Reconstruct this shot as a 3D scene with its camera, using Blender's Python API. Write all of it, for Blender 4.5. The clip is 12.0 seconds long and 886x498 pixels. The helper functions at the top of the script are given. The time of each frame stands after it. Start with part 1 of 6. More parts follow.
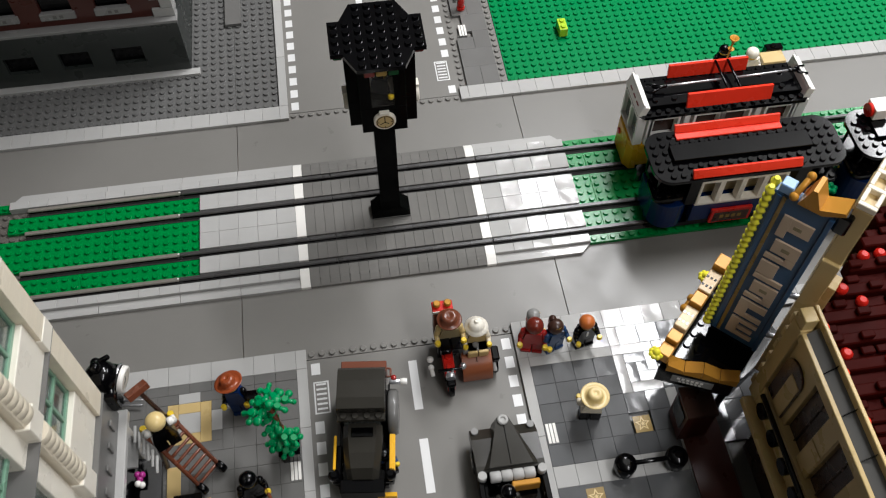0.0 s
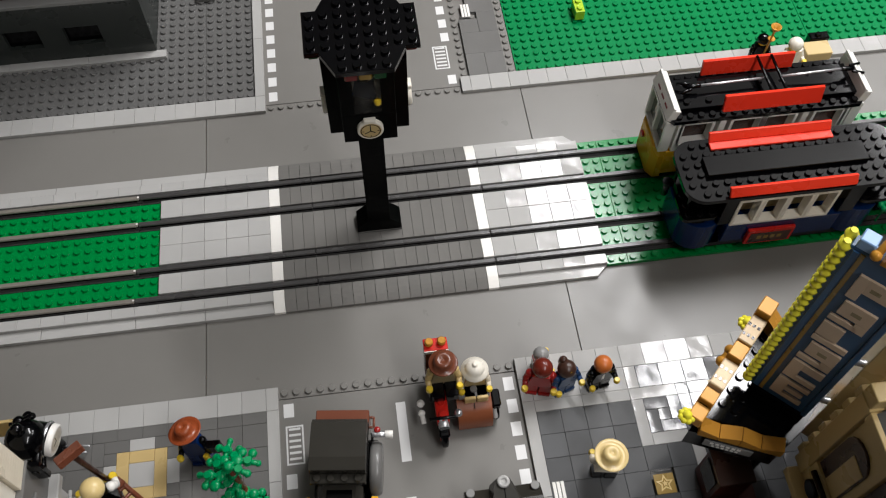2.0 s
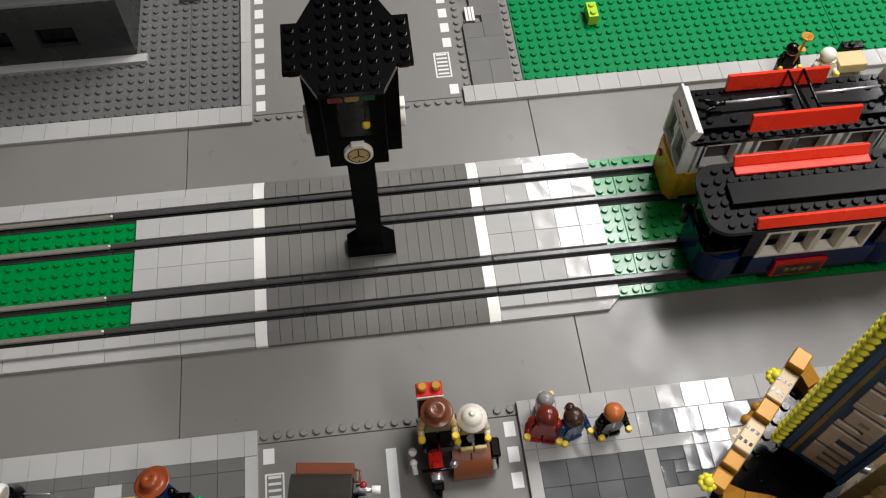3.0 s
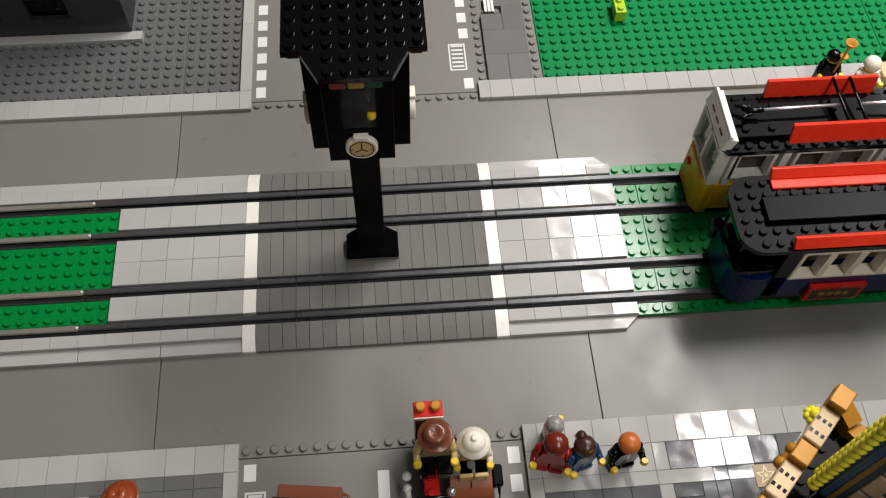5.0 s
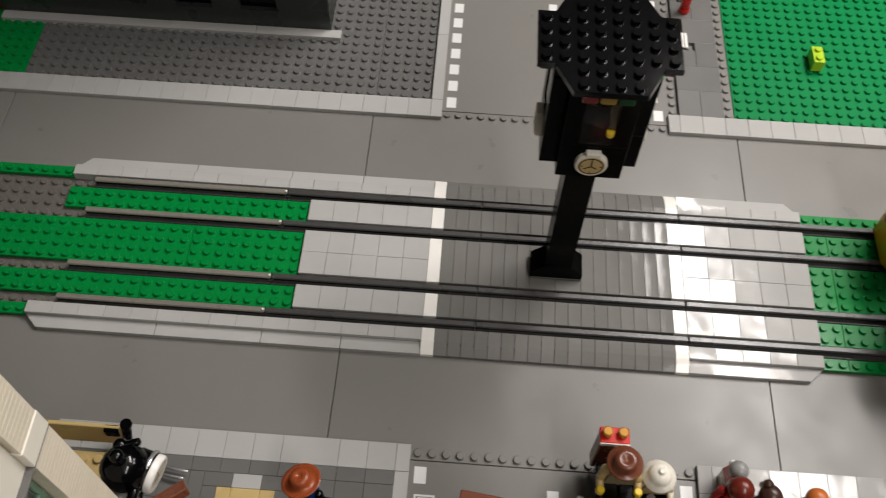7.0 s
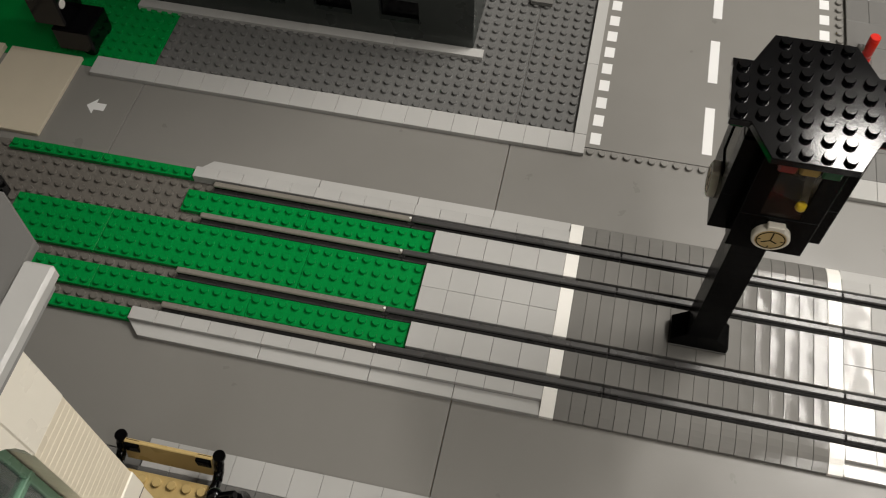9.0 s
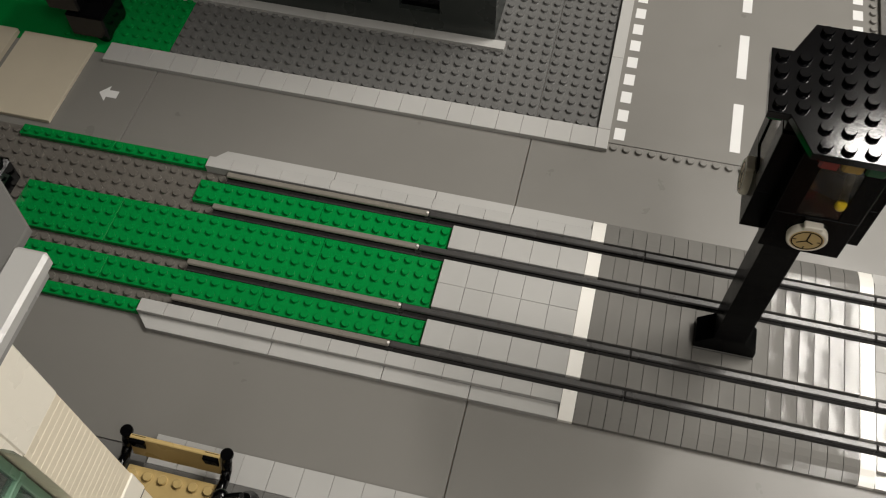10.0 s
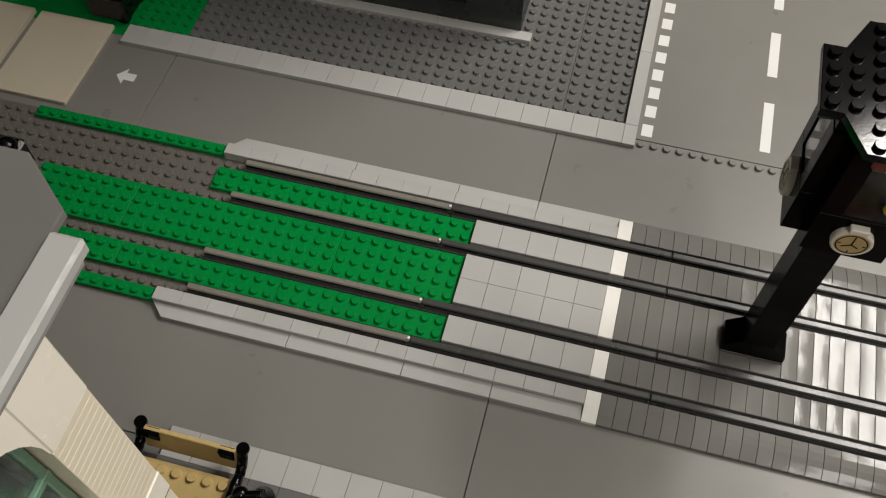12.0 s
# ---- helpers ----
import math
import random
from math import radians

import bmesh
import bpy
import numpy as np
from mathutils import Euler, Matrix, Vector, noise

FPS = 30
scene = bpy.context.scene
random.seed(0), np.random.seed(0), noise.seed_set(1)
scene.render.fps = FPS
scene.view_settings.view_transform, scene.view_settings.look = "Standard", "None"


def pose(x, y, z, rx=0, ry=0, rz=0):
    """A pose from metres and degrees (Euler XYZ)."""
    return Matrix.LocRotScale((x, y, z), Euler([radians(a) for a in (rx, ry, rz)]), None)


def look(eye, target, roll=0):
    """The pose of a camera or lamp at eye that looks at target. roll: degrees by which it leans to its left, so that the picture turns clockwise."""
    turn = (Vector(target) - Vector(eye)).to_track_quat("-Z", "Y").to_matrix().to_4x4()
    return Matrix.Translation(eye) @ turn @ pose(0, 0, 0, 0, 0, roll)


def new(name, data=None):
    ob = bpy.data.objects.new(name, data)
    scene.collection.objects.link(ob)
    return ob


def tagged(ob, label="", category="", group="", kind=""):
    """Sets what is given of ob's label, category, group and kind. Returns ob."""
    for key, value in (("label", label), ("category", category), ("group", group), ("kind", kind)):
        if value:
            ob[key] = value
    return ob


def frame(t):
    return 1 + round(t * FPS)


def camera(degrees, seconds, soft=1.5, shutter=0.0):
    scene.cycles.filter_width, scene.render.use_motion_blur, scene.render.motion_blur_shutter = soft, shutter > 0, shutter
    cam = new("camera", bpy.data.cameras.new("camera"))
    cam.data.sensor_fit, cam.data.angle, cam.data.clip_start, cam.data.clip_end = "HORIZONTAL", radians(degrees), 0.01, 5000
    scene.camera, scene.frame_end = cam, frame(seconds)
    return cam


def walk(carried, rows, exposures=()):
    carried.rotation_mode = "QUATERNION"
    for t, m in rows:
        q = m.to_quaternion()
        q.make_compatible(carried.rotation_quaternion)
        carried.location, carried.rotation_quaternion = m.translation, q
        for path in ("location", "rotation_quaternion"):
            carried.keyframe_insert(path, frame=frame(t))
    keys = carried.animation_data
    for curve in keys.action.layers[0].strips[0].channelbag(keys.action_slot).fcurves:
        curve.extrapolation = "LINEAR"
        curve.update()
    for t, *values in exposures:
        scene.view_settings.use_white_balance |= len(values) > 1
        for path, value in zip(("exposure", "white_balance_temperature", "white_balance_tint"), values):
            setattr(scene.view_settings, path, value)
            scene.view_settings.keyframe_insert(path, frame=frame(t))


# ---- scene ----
cam = camera(52.06, 12.0, soft=1.15, shutter=0.4)
PATH = [
    (0.0, look((0.05815, -0.39280, 0.62560), (0.09664, -0.12821, 0.22696), -0.22)),
    (0.5, look((0.06298, -0.36014, 0.61292), (0.10216, -0.10198, 0.21016), 0.17)),
    (1.0, look((0.06442, -0.33784, 0.59859), (0.10402, -0.08484, 0.19261), 0.52)),
    (1.5, look((0.06848, -0.31998, 0.58498), (0.10622, -0.07133, 0.17614), 0.58)),
    (2.0, look((0.07484, -0.30314, 0.57003), (0.11042, -0.05706, 0.15946), 0.64)),
    (2.5, look((0.08313, -0.27441, 0.55264), (0.11493, -0.03104, 0.14013), 0.14)),
    (4.5, look((0.09480, -0.23081, 0.50796), (0.12007, 0.00718, 0.09188), 1.32)),
    (5.0, look((0.09062, -0.22644, 0.50015), (0.11869, 0.01448, 0.08595), 2.49)),
    (5.5, look((0.07808, -0.22785, 0.49883), (0.11153, 0.01573, 0.08657), 5.41)),
    (6.0, look((0.06487, -0.23248, 0.50102), (0.09896, 0.01578, 0.09163), 5.85)),
    (6.5, look((0.04963, -0.23964, 0.50695), (0.05576, 0.01773, 0.10183), 2.20)),
    (7.0, look((0.02091, -0.23311, 0.49390), (0.01083, 0.02182, 0.08731), 2.00)),
    (7.5, look((0.00507, -0.22410, 0.48945), (-0.01713, 0.03389, 0.08529), 1.77)),
    (9.5, look((-0.00877, -0.18835, 0.45683), (-0.07135, 0.06125, 0.05164), -0.99)),
    (10.0, look((-0.01144, -0.18678, 0.45117), (-0.07592, 0.06208, 0.04582), -1.09)),
    (10.5, look((-0.01638, -0.18376, 0.44474), (-0.08585, 0.06378, 0.03940), -1.55)),
    (11.0, look((-0.01991, -0.18105, 0.44251), (-0.08760, 0.06361, 0.03513), -0.68)),
    (11.5, look((-0.02431, -0.17984, 0.44073), (-0.08853, 0.06302, 0.03171), 0.21)),
    (12.0, look((-0.02402, -0.18322, 0.44160), (-0.08917, 0.06251, 0.03445), 0.06)),
]
# the film turns slightly warmer on the way
walk(cam, PATH, ((0.0, -0.06, 6000, 12), (1.0, -0.07, 6000, 12), (1.5, -0.14, 6050, 13), (2.5, -0.13, 6100, 13), (4.5, -0.15, 6350, 14), (6.0, -0.19, 6400, 15), (7.0, -0.19, 6400, 14), (9.5, -0.18, 6550, 11), (12.0, -0.2, 6550, 11)))

# ---- light: a ceiling tube and two unseen fill tubes in a closed room ----
world = bpy.data.worlds.new("room_air")
scene.world = world
world.use_nodes = True
world.node_tree.nodes["Background"].inputs[0].default_value = (0.9, 0.95, 1.0, 1)
world.node_tree.nodes["Background"].inputs[1].default_value = 0.02


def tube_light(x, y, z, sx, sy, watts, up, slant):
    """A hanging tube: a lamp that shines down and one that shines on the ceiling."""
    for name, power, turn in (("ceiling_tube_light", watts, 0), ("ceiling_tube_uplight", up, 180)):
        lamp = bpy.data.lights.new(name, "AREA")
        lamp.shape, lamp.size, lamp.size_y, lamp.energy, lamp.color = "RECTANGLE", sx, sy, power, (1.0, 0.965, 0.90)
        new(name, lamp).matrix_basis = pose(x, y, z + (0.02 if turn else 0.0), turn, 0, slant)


# the first tube makes the glare on the tiles; the other two are added fill
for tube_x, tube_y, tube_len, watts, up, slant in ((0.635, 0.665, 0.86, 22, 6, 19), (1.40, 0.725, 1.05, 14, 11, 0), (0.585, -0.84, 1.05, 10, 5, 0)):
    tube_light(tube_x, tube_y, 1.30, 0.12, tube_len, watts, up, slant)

# ---- materials ----
S = 0.008  # one stud


def plastic(name, colour, rough=0.2, vary=0.05, bump=0.03, spec=0.5, alpha=None, metal=0.0, dust=0.15, wave=0.0, ior=1.45):
    """Moulded plastic: slight tone shifts, smears in the gloss, faint dust and a fine waviness."""
    mat = bpy.data.materials.new(name)
    mat.use_nodes = True
    nt = mat.node_tree
    n, l = nt.nodes, nt.links
    p = n["Principled BSDF"]
    geo = n.new("ShaderNodeNewGeometry")
    info = n.new("ShaderNodeObjectInfo")
    big = n.new("ShaderNodeTexNoise")
    big.inputs["Scale"].default_value, big.inputs["Detail"].default_value = 45, 4
    fine = n.new("ShaderNodeTexNoise")
    fine.inputs["Scale"].default_value, fine.inputs["Detail"].default_value = 700, 3
    l.new(geo.outputs["Position"], big.inputs["Vector"])
    l.new(geo.outputs["Position"], fine.inputs["Vector"])
    mix = n.new("ShaderNodeMath")
    mix.operation = "MULTIPLY_ADD"
    l.new(big.outputs["Fac"], mix.inputs[0])
    mix.inputs[1].default_value, mix.inputs[2].default_value = vary * 1.6, 1 - vary * 0.8
    rnd = n.new("ShaderNodeMath")
    rnd.operation = "MULTIPLY_ADD"
    l.new(info.outputs["Random"], rnd.inputs[0])
    rnd.inputs[1].default_value, rnd.inputs[2].default_value = vary * 1.2, -vary * 0.6
    add = n.new("ShaderNodeMath")
    add.operation = "ADD"
    l.new(mix.outputs[0], add.inputs[0])
    l.new(rnd.outputs[0], add.inputs[1])
    hsv = n.new("ShaderNodeHueSaturation")
    hsv.inputs["Color"].default_value = (*colour, 1)
    l.new(add.outputs[0], hsv.inputs["Value"])
    l.new(hsv.outputs[0], p.inputs["Base Color"])
    ro = n.new("ShaderNodeMapRange")
    l.new(big.outputs["Fac"], ro.inputs["Value"])
    ro.inputs["From Min"].default_value, ro.inputs["From Max"].default_value = 0.3, 0.7
    ro.inputs["To Min"].default_value, ro.inputs["To Max"].default_value = rough * 0.8, rough * (1 + dust)
    l.new(ro.outputs[0], p.inputs["Roughness"])
    bm_ = n.new("ShaderNodeBump")
    bm_.inputs["Strength"].default_value, bm_.inputs["Distance"].default_value = bump, 0.0006
    l.new(fine.outputs["Fac"], bm_.inputs["Height"])
    if wave:
        # moulding dips, a few millimetres wide
        dip = n.new("ShaderNodeTexNoise")
        dip.inputs["Scale"].default_value, dip.inputs["Detail"].default_value = 130, 0
        l.new(geo.outputs["Position"], dip.inputs["Vector"])
        wv = n.new("ShaderNodeBump")
        wv.inputs["Strength"].default_value, wv.inputs["Distance"].default_value = wave, 0.0004
        l.new(dip.outputs["Fac"], wv.inputs["Height"])
        l.new(wv.outputs[0], bm_.inputs["Normal"])
    l.new(bm_.outputs[0], p.inputs["Normal"])
    p.inputs["Specular IOR Level"].default_value = spec
    p.inputs["Metallic"].default_value = metal
    if alpha is not None:
        p.inputs["Transmission Weight"].default_value = alpha
        p.inputs["IOR"].default_value = ior
    return mat


def plain(name, colour, rough):
    mat = plastic(name, colour, rough, 0.08, 0.1)
    return mat


M_ROAD = plastic("road_grey", (0.20, 0.193, 0.178), 0.34, 0.03, 0.03, spec=0.3, dust=0.08)
M_DGREY = plastic("dark_grey", (0.150, 0.147, 0.140), 0.24, 0.07, spec=0.4)
M_DGREY2 = plastic("slate_tile", (0.168, 0.163, 0.152), 0.10, 0.1, 0.04, spec=0.16, wave=0.2)
M_BASE = plastic("baseplate_grey", (0.135, 0.134, 0.130), 0.24, 0.05)
M_EARTH = plastic("warm_grey", (0.13, 0.12, 0.106), 0.4, 0.06)
M_LGREY = plastic("light_grey", (0.43, 0.425, 0.41), 0.085, 0.05, spec=0.2, wave=0.24)
M_MGREY = plastic("mid_grey", (0.24, 0.238, 0.23), 0.25, 0.05)
M_WHITE = plastic("white", (0.85, 0.83, 0.78), 0.25, 0.03)
M_CREAM = plastic("aged_white", (0.86, 0.81, 0.70), 0.3, 0.04)
M_IVORY = plastic("ivory", (0.78, 0.70, 0.55), 0.32, 0.04)
M_CREAMT = plastic("warm_cream", (0.70, 0.52, 0.30), 0.3, 0.05, spec=0.25)
M_GREEN = plastic("green", (0.0, 0.215, 0.041), 0.2, 0.06, spec=0.32)
M_DGREEN = plastic("shaded_lamp_green", (0.002, 0.06, 0.015), 0.25, 0.06, spec=0.3)
M_BGREEN = plastic("bright_green", (0.0, 0.20, 0.055), 0.42, 0.05, spec=0.1)
M_LEAF = plastic("leaf_green", (0.0, 0.24, 0.075), 0.3, 0.12, spec=0.35)
M_BLACK = plastic("black", (0.0015, 0.0015, 0.002), 0.10, 0.1, spec=0.3)
M_JET = plastic("matt_black", (0.0015, 0.0016, 0.0016), 0.22, 0.1, spec=0.05)
M_DARK = plastic("charcoal", (0.029, 0.027, 0.022), 0.24, 0.1, spec=0.35)
M_RAIL = plastic("rail_grey", (0.055, 0.053, 0.052), 0.3, 0.08)
M_ORED = plastic("bright_red", (0.86, 0.045, 0.018), 0.28, 0.04, spec=0.3)
M_SLATE = plastic("dark_slate_tile", (0.094, 0.096, 0.099), 0.09, 0.26, 0.04, spec=0.36, wave=0.22)
M_LETTER = plastic("letter_beige", (0.62, 0.47, 0.33), 0.35, 0.05)
M_RED = plastic("red", (0.58, 0.018, 0.010), 0.28, 0.05, spec=0.32)
M_DRED = plastic("dark_red", (0.17, 0.012, 0.01), 0.28, 0.08)
# darker than the toy's blue: the shade under the tram roof is in it
M_BLUE = plastic("blue", (0.002, 0.018, 0.090), 0.22, 0.06)
M_SIGN = plastic("sign_blue", (0.028, 0.095, 0.21), 0.35, 0.06)
M_HOUSE = plastic("house_charcoal", (0.026, 0.031, 0.028), 0.3, 0.08)
M_RWALL = plastic("brown_red", (0.065, 0.013, 0.008), 0.32, 0.1)
M_DBLUE = plastic("dark_blue", (0.012, 0.045, 0.13), 0.3, 0.06)
M_SBLUE = plastic("pale_blue", (0.25, 0.42, 0.68), 0.3, 0.06)
M_YELLOW = plastic("yellow", (0.80, 0.43, 0.015), 0.26, 0.05)
M_TAN = plastic("tan", (0.56, 0.41, 0.175), 0.3, 0.06)
M_DTAN = plastic("dark_tan", (0.30, 0.24, 0.13), 0.32, 0.06)
M_GOLD = plastic("gold", (0.50, 0.235, 0.03), 0.3, 0.08, spec=0.25, metal=0.1)
M_OGOLD = plastic("old_gold", (0.30, 0.19, 0.035), 0.3, 0.08)
# near-black red: the shade inside the cinema hall is put into the colour
M_HALL_SHADE = plastic("shaded_hall_red", (0.034, 0.003, 0.002), 0.5, 0.15, spec=0.03)
M_TYEL = plastic("clear_yellow", (0.88, 0.80, 0.05), 0.12, 0.1)
M_BROWN = plastic("reddish_brown", (0.15, 0.045, 0.022), 0.26, 0.08)
M_DBROWN = plastic("dark_brown", (0.045, 0.02, 0.013), 0.28, 0.08)
M_RUST = plastic("rust_orange", (0.28, 0.06, 0.018), 0.28, 0.05)
M_ORANGE = plastic("dark_orange", (0.48, 0.13, 0.025), 0.28, 0.05)
M_LIME = plastic("lime", (0.42, 0.62, 0.02), 0.28, 0.05)
M_SILVER = plastic("silver", (0.55, 0.55, 0.56), 0.24, 0.08, metal=0.7)
M_SKIN = plastic("figure_yellow", (0.80, 0.56, 0.03), 0.28, 0.03)
M_PURPLE = plastic("magenta", (0.35, 0.02, 0.20), 0.3, 0.05)
M_SAND = plastic("sand_green", (0.17, 0.32, 0.22), 0.3, 0.06)
M_GLASS = plastic("window_glass", (0.55, 0.62, 0.60), 0.05, 0.02, 0.0, alpha=0.9, dust=0.1)
M_RAILTOP = plastic("worn_rail", (0.20, 0.185, 0.16), 0.32, 0.06)
M_SMOKE = plastic("smoked_glass", (0.42, 0.40, 0.37), 0.05, 0.02, 0.0, alpha=0.97, dust=0.1, ior=1.2)
M_BLOND = plastic("blond", (0.72, 0.55, 0.24), 0.28, 0.05)
M_CRIMSON = plastic("crimson", (0.30, 0.012, 0.010), 0.25, 0.06)
M_HAIR = plastic("auburn", (0.13, 0.018, 0.010), 0.22, 0.08)
M_SADDLE = plastic("saddle_brown", (0.24, 0.075, 0.032), 0.24, 0.06)
# ivory toned down: the dim light of the west end is in the colour
M_SHADE_IVORY = plastic("shaded_ivory", (0.55, 0.49, 0.38), 0.35, 0.06)
M_MARK = plastic("printed_white", (0.74, 0.74, 0.73), 0.36, 0.04)
M_WALL = plain("room_wall_paint", (0.10, 0.096, 0.09), 0.8)
M_CEIL = plain("room_ceiling_paint", (0.70, 0.69, 0.66), 0.85)
M_FLOOR = plain("room_floor", (0.10, 0.085, 0.07), 0.5)
M_WOOD = plain("table_board", (0.35, 0.27, 0.18), 0.5)


# ---- building helpers; all sizes in studs ----
class Shape:
    def __init__(self):
        self.v, self.f, self.m, self.s, self.mats = [], [], [], [], []
        self.at = Matrix()

    def _slot(self, mat):
        if mat not in self.mats:
            self.mats.append(mat)
        return self.mats.index(mat)

    def add(self, verts, faces, mat, smooth=False):
        k, slot = len(self.v), self._slot(mat)
        self.v += [tuple(self.at @ Vector(p)) for p in verts]
        for face in faces:
            self.f.append([k + i for i in face])
            self.m.append(slot)
            self.s.append(smooth)
        return self

    def box(self, x0, x1, y0, y1, z0, z1, mat, b=0.035):
        b = min(b, (x1 - x0) / 3, (y1 - y0) / 3, (z1 - z0) / 3)
        lo, hi = (x0, y0, z0), (x1, y1, z1)
        verts, idx = [], {}
        for sx in (0, 1):
            for sy in (0, 1):
                for sz in (0, 1):
                    sg = (sx, sy, sz)
                    for a in range(3):
                        p = []
                        for c in range(3):
                            e = hi[c] if sg[c] else lo[c]
                            p.append(e if c == a else e + (b if not sg[c] else -b))
                        idx[sg, a] = len(verts)
                        verts.append(p)
        faces = []
        for a in range(3):
            u, w = (a + 1) % 3, (a + 2) % 3
            for s in (0, 1):
                ring = []
                for cu, cw in ((0, 0), (1, 0), (1, 1), (0, 1)):
                    sg = [0, 0, 0]
                    sg[a], sg[u], sg[w] = s, cu, cw
                    ring.append(idx[tuple(sg), a])
                faces.append(ring if s else ring[::-1])
            for su in (0, 1):
                for sw in (0, 1):
                    p, q = [0, 0, 0], [0, 0, 0]
                    p[u] = q[u] = su
                    p[w] = q[w] = sw
                    q[a] = 1
                    p, q = tuple(p), tuple(q)
                    ring = [idx[p, u], idx[q, u], idx[q, w], idx[p, w]]
                    faces.append(ring if su == sw else ring[::-1])
        for sg in ((i, j, k) for i in (0, 1) for j in (0, 1) for k in (0, 1)):
            ring = [idx[sg, 0], idx[sg, 1], idx[sg, 2]]
            faces.append(ring if sum(sg) % 2 else ring[::-1])
        return self.add(verts, faces, mat)

    def lathe(self, c, profile, mat, seg=16, axis="z", smooth=True):
        """A turned form: (radius, height) pairs along an axis from c."""
        verts, faces = [], []
        for r, hgt in profile:
            for i in range(seg):
                a = 2 * math.pi * (i + 0.5) / seg
                p = (r * math.cos(a), r * math.sin(a), hgt)
                if axis == "x":
                    p = (p[2], p[0], p[1])
                elif axis == "y":
                    p = (p[1], p[2], p[0])
                verts.append((c[0] + p[0], c[1] + p[1], c[2] + p[2]))
        k = len(profile)
        for j in range(k - 1):
            for i in range(seg):
                i2 = (i + 1) % seg
                faces.append([j * seg + i, j * seg + i2, (j + 1) * seg + i2, (j + 1) * seg + i])
        self.add(verts, faces, mat, smooth)
        caps = [list(range(seg))[::-1], [(k - 1) * seg + i for i in range(seg)]]
        return self.add(verts, caps, mat)

    def cyl(self, c, r, h, mat, seg=16, axis="z", b=0.03):
        b = min(b, r / 3, abs(h) / 3)
        return self.lathe(c, [(r - b, 0), (r, b), (r, h - b), (r - b, h)], mat, seg, axis)

    def stud(self, x, y, z, mat, seg=12):
        return self.lathe((x, y, z), [(0.3, 0), (0.3, 0.17), (0.265, 0.212)], mat, seg)

    def studs(self, x0, x1, y0, y1, z, mat, seg=12, skip=None):
        for i in range(round(x1 - x0)):
            for j in range(round(y1 - y0)):
                x, y = x0 + i + 0.5, y0 + j + 0.5
                if not (skip and skip(x, y)):
                    self.stud(x, y, z, mat, seg)
        return self

    def prism(self, poly, z0, z1, mat, b=0.03):
        """A plate with the outline poly (counter-clockwise), its top edge eased."""
        n = len(poly)
        cx, cy = sum(p[0] for p in poly) / n, sum(p[1] for p in poly) / n
        r = max(math.hypot(p[0] - cx, p[1] - cy) for p in poly)
        k = 1 - b / r
        inner = [(cx + (x - cx) * k, cy + (y - cy) * k) for x, y in poly]
        verts = [(x, y, z0) for x, y in poly] + [(x, y, z1 - b) for x, y in poly] + [(x, y, z1) for x, y in inner]
        faces = [list(range(n))[::-1], [2 * n + i for i in range(n)]]
        for j in (0, 1):
            for i in range(n):
                i2 = (i + 1) % n
                faces.append([j * n + i, j * n + i2, (j + 1) * n + i2, (j + 1) * n + i])
        return self.add(verts, faces, mat)

    def extrude(self, poly, a0, a1, mat, axis="x"):
        """A profile poly in the other two axes, pushed along an axis from a0 to a1."""
        n = len(poly)

        def place(u, w, a):
            return (a, u, w) if axis == "x" else (u, a, w)

        verts = [place(u, w, a0) for u, w in poly] + [place(u, w, a1) for u, w in poly]
        faces = [list(range(n)), [n + i for i in range(n)][::-1]]
        for i in range(n):
            i2 = (i + 1) % n
            faces.append([i2, i, n + i, n + i2])
        if (axis == "x"):
            faces = [g[::-1] for g in faces]
        return self.add(verts, faces, mat)

    def ball(self, c, r, mat, seg=16, squash=1.0, z0=-1.0):
        prof = []
        for i in range(9):
            a = math.asin(max(-1, z0)) + (math.pi / 2 - math.asin(max(-1, z0))) * i / 8
            prof.append((max(0.02 * r, r * math.cos(a)), r * squash * math.sin(a)))
        return self.lathe(c, prof, mat, seg)

    def rod(self, p, q, r, mat, seg=10):
        p, q = Vector(p), Vector(q)
        keep = self.at
        self.at = keep @ Matrix.Translation(p) @ (q - p).to_track_quat("Z", "Y").to_matrix().to_4x4()
        self.cyl((0, 0, 0), r, (q - p).length, mat, seg)
        self.at = keep
        return self

    def mesh(self, name):
        me = bpy.data.meshes.new(name)
        me.from_pydata([(x * S, y * S, z * S) for x, y, z in self.v], [], self.f)
        for mat in self.mats:
            me.materials.append(mat)
        me.polygons.foreach_set("material_index", self.m)
        me.polygons.foreach_set("use_smooth", self.s)
        me.update()
        return me


def part(name, shape, parent, label=""):
    ob = new(name, shape.mesh(name))
    ob.parent = parent
    return tagged(ob, label)


def solid(name, shape, label, category, group="", kind="", m=None):
    ob = new(name, shape.mesh(name))
    if m is not None:
        ob.matrix_basis = m
    return tagged(ob, label, category, group, kind)


def thing(name, label, category, x=0, y=0, z=0, turn=0, group="", kind=""):
    ob = new(name)
    ob.empty_display_size = 0.01
    ob.matrix_basis = pose(x * S, y * S, z * S, 0, 0, turn)
    return tagged(ob, label, category, group, kind)


TILES = {}


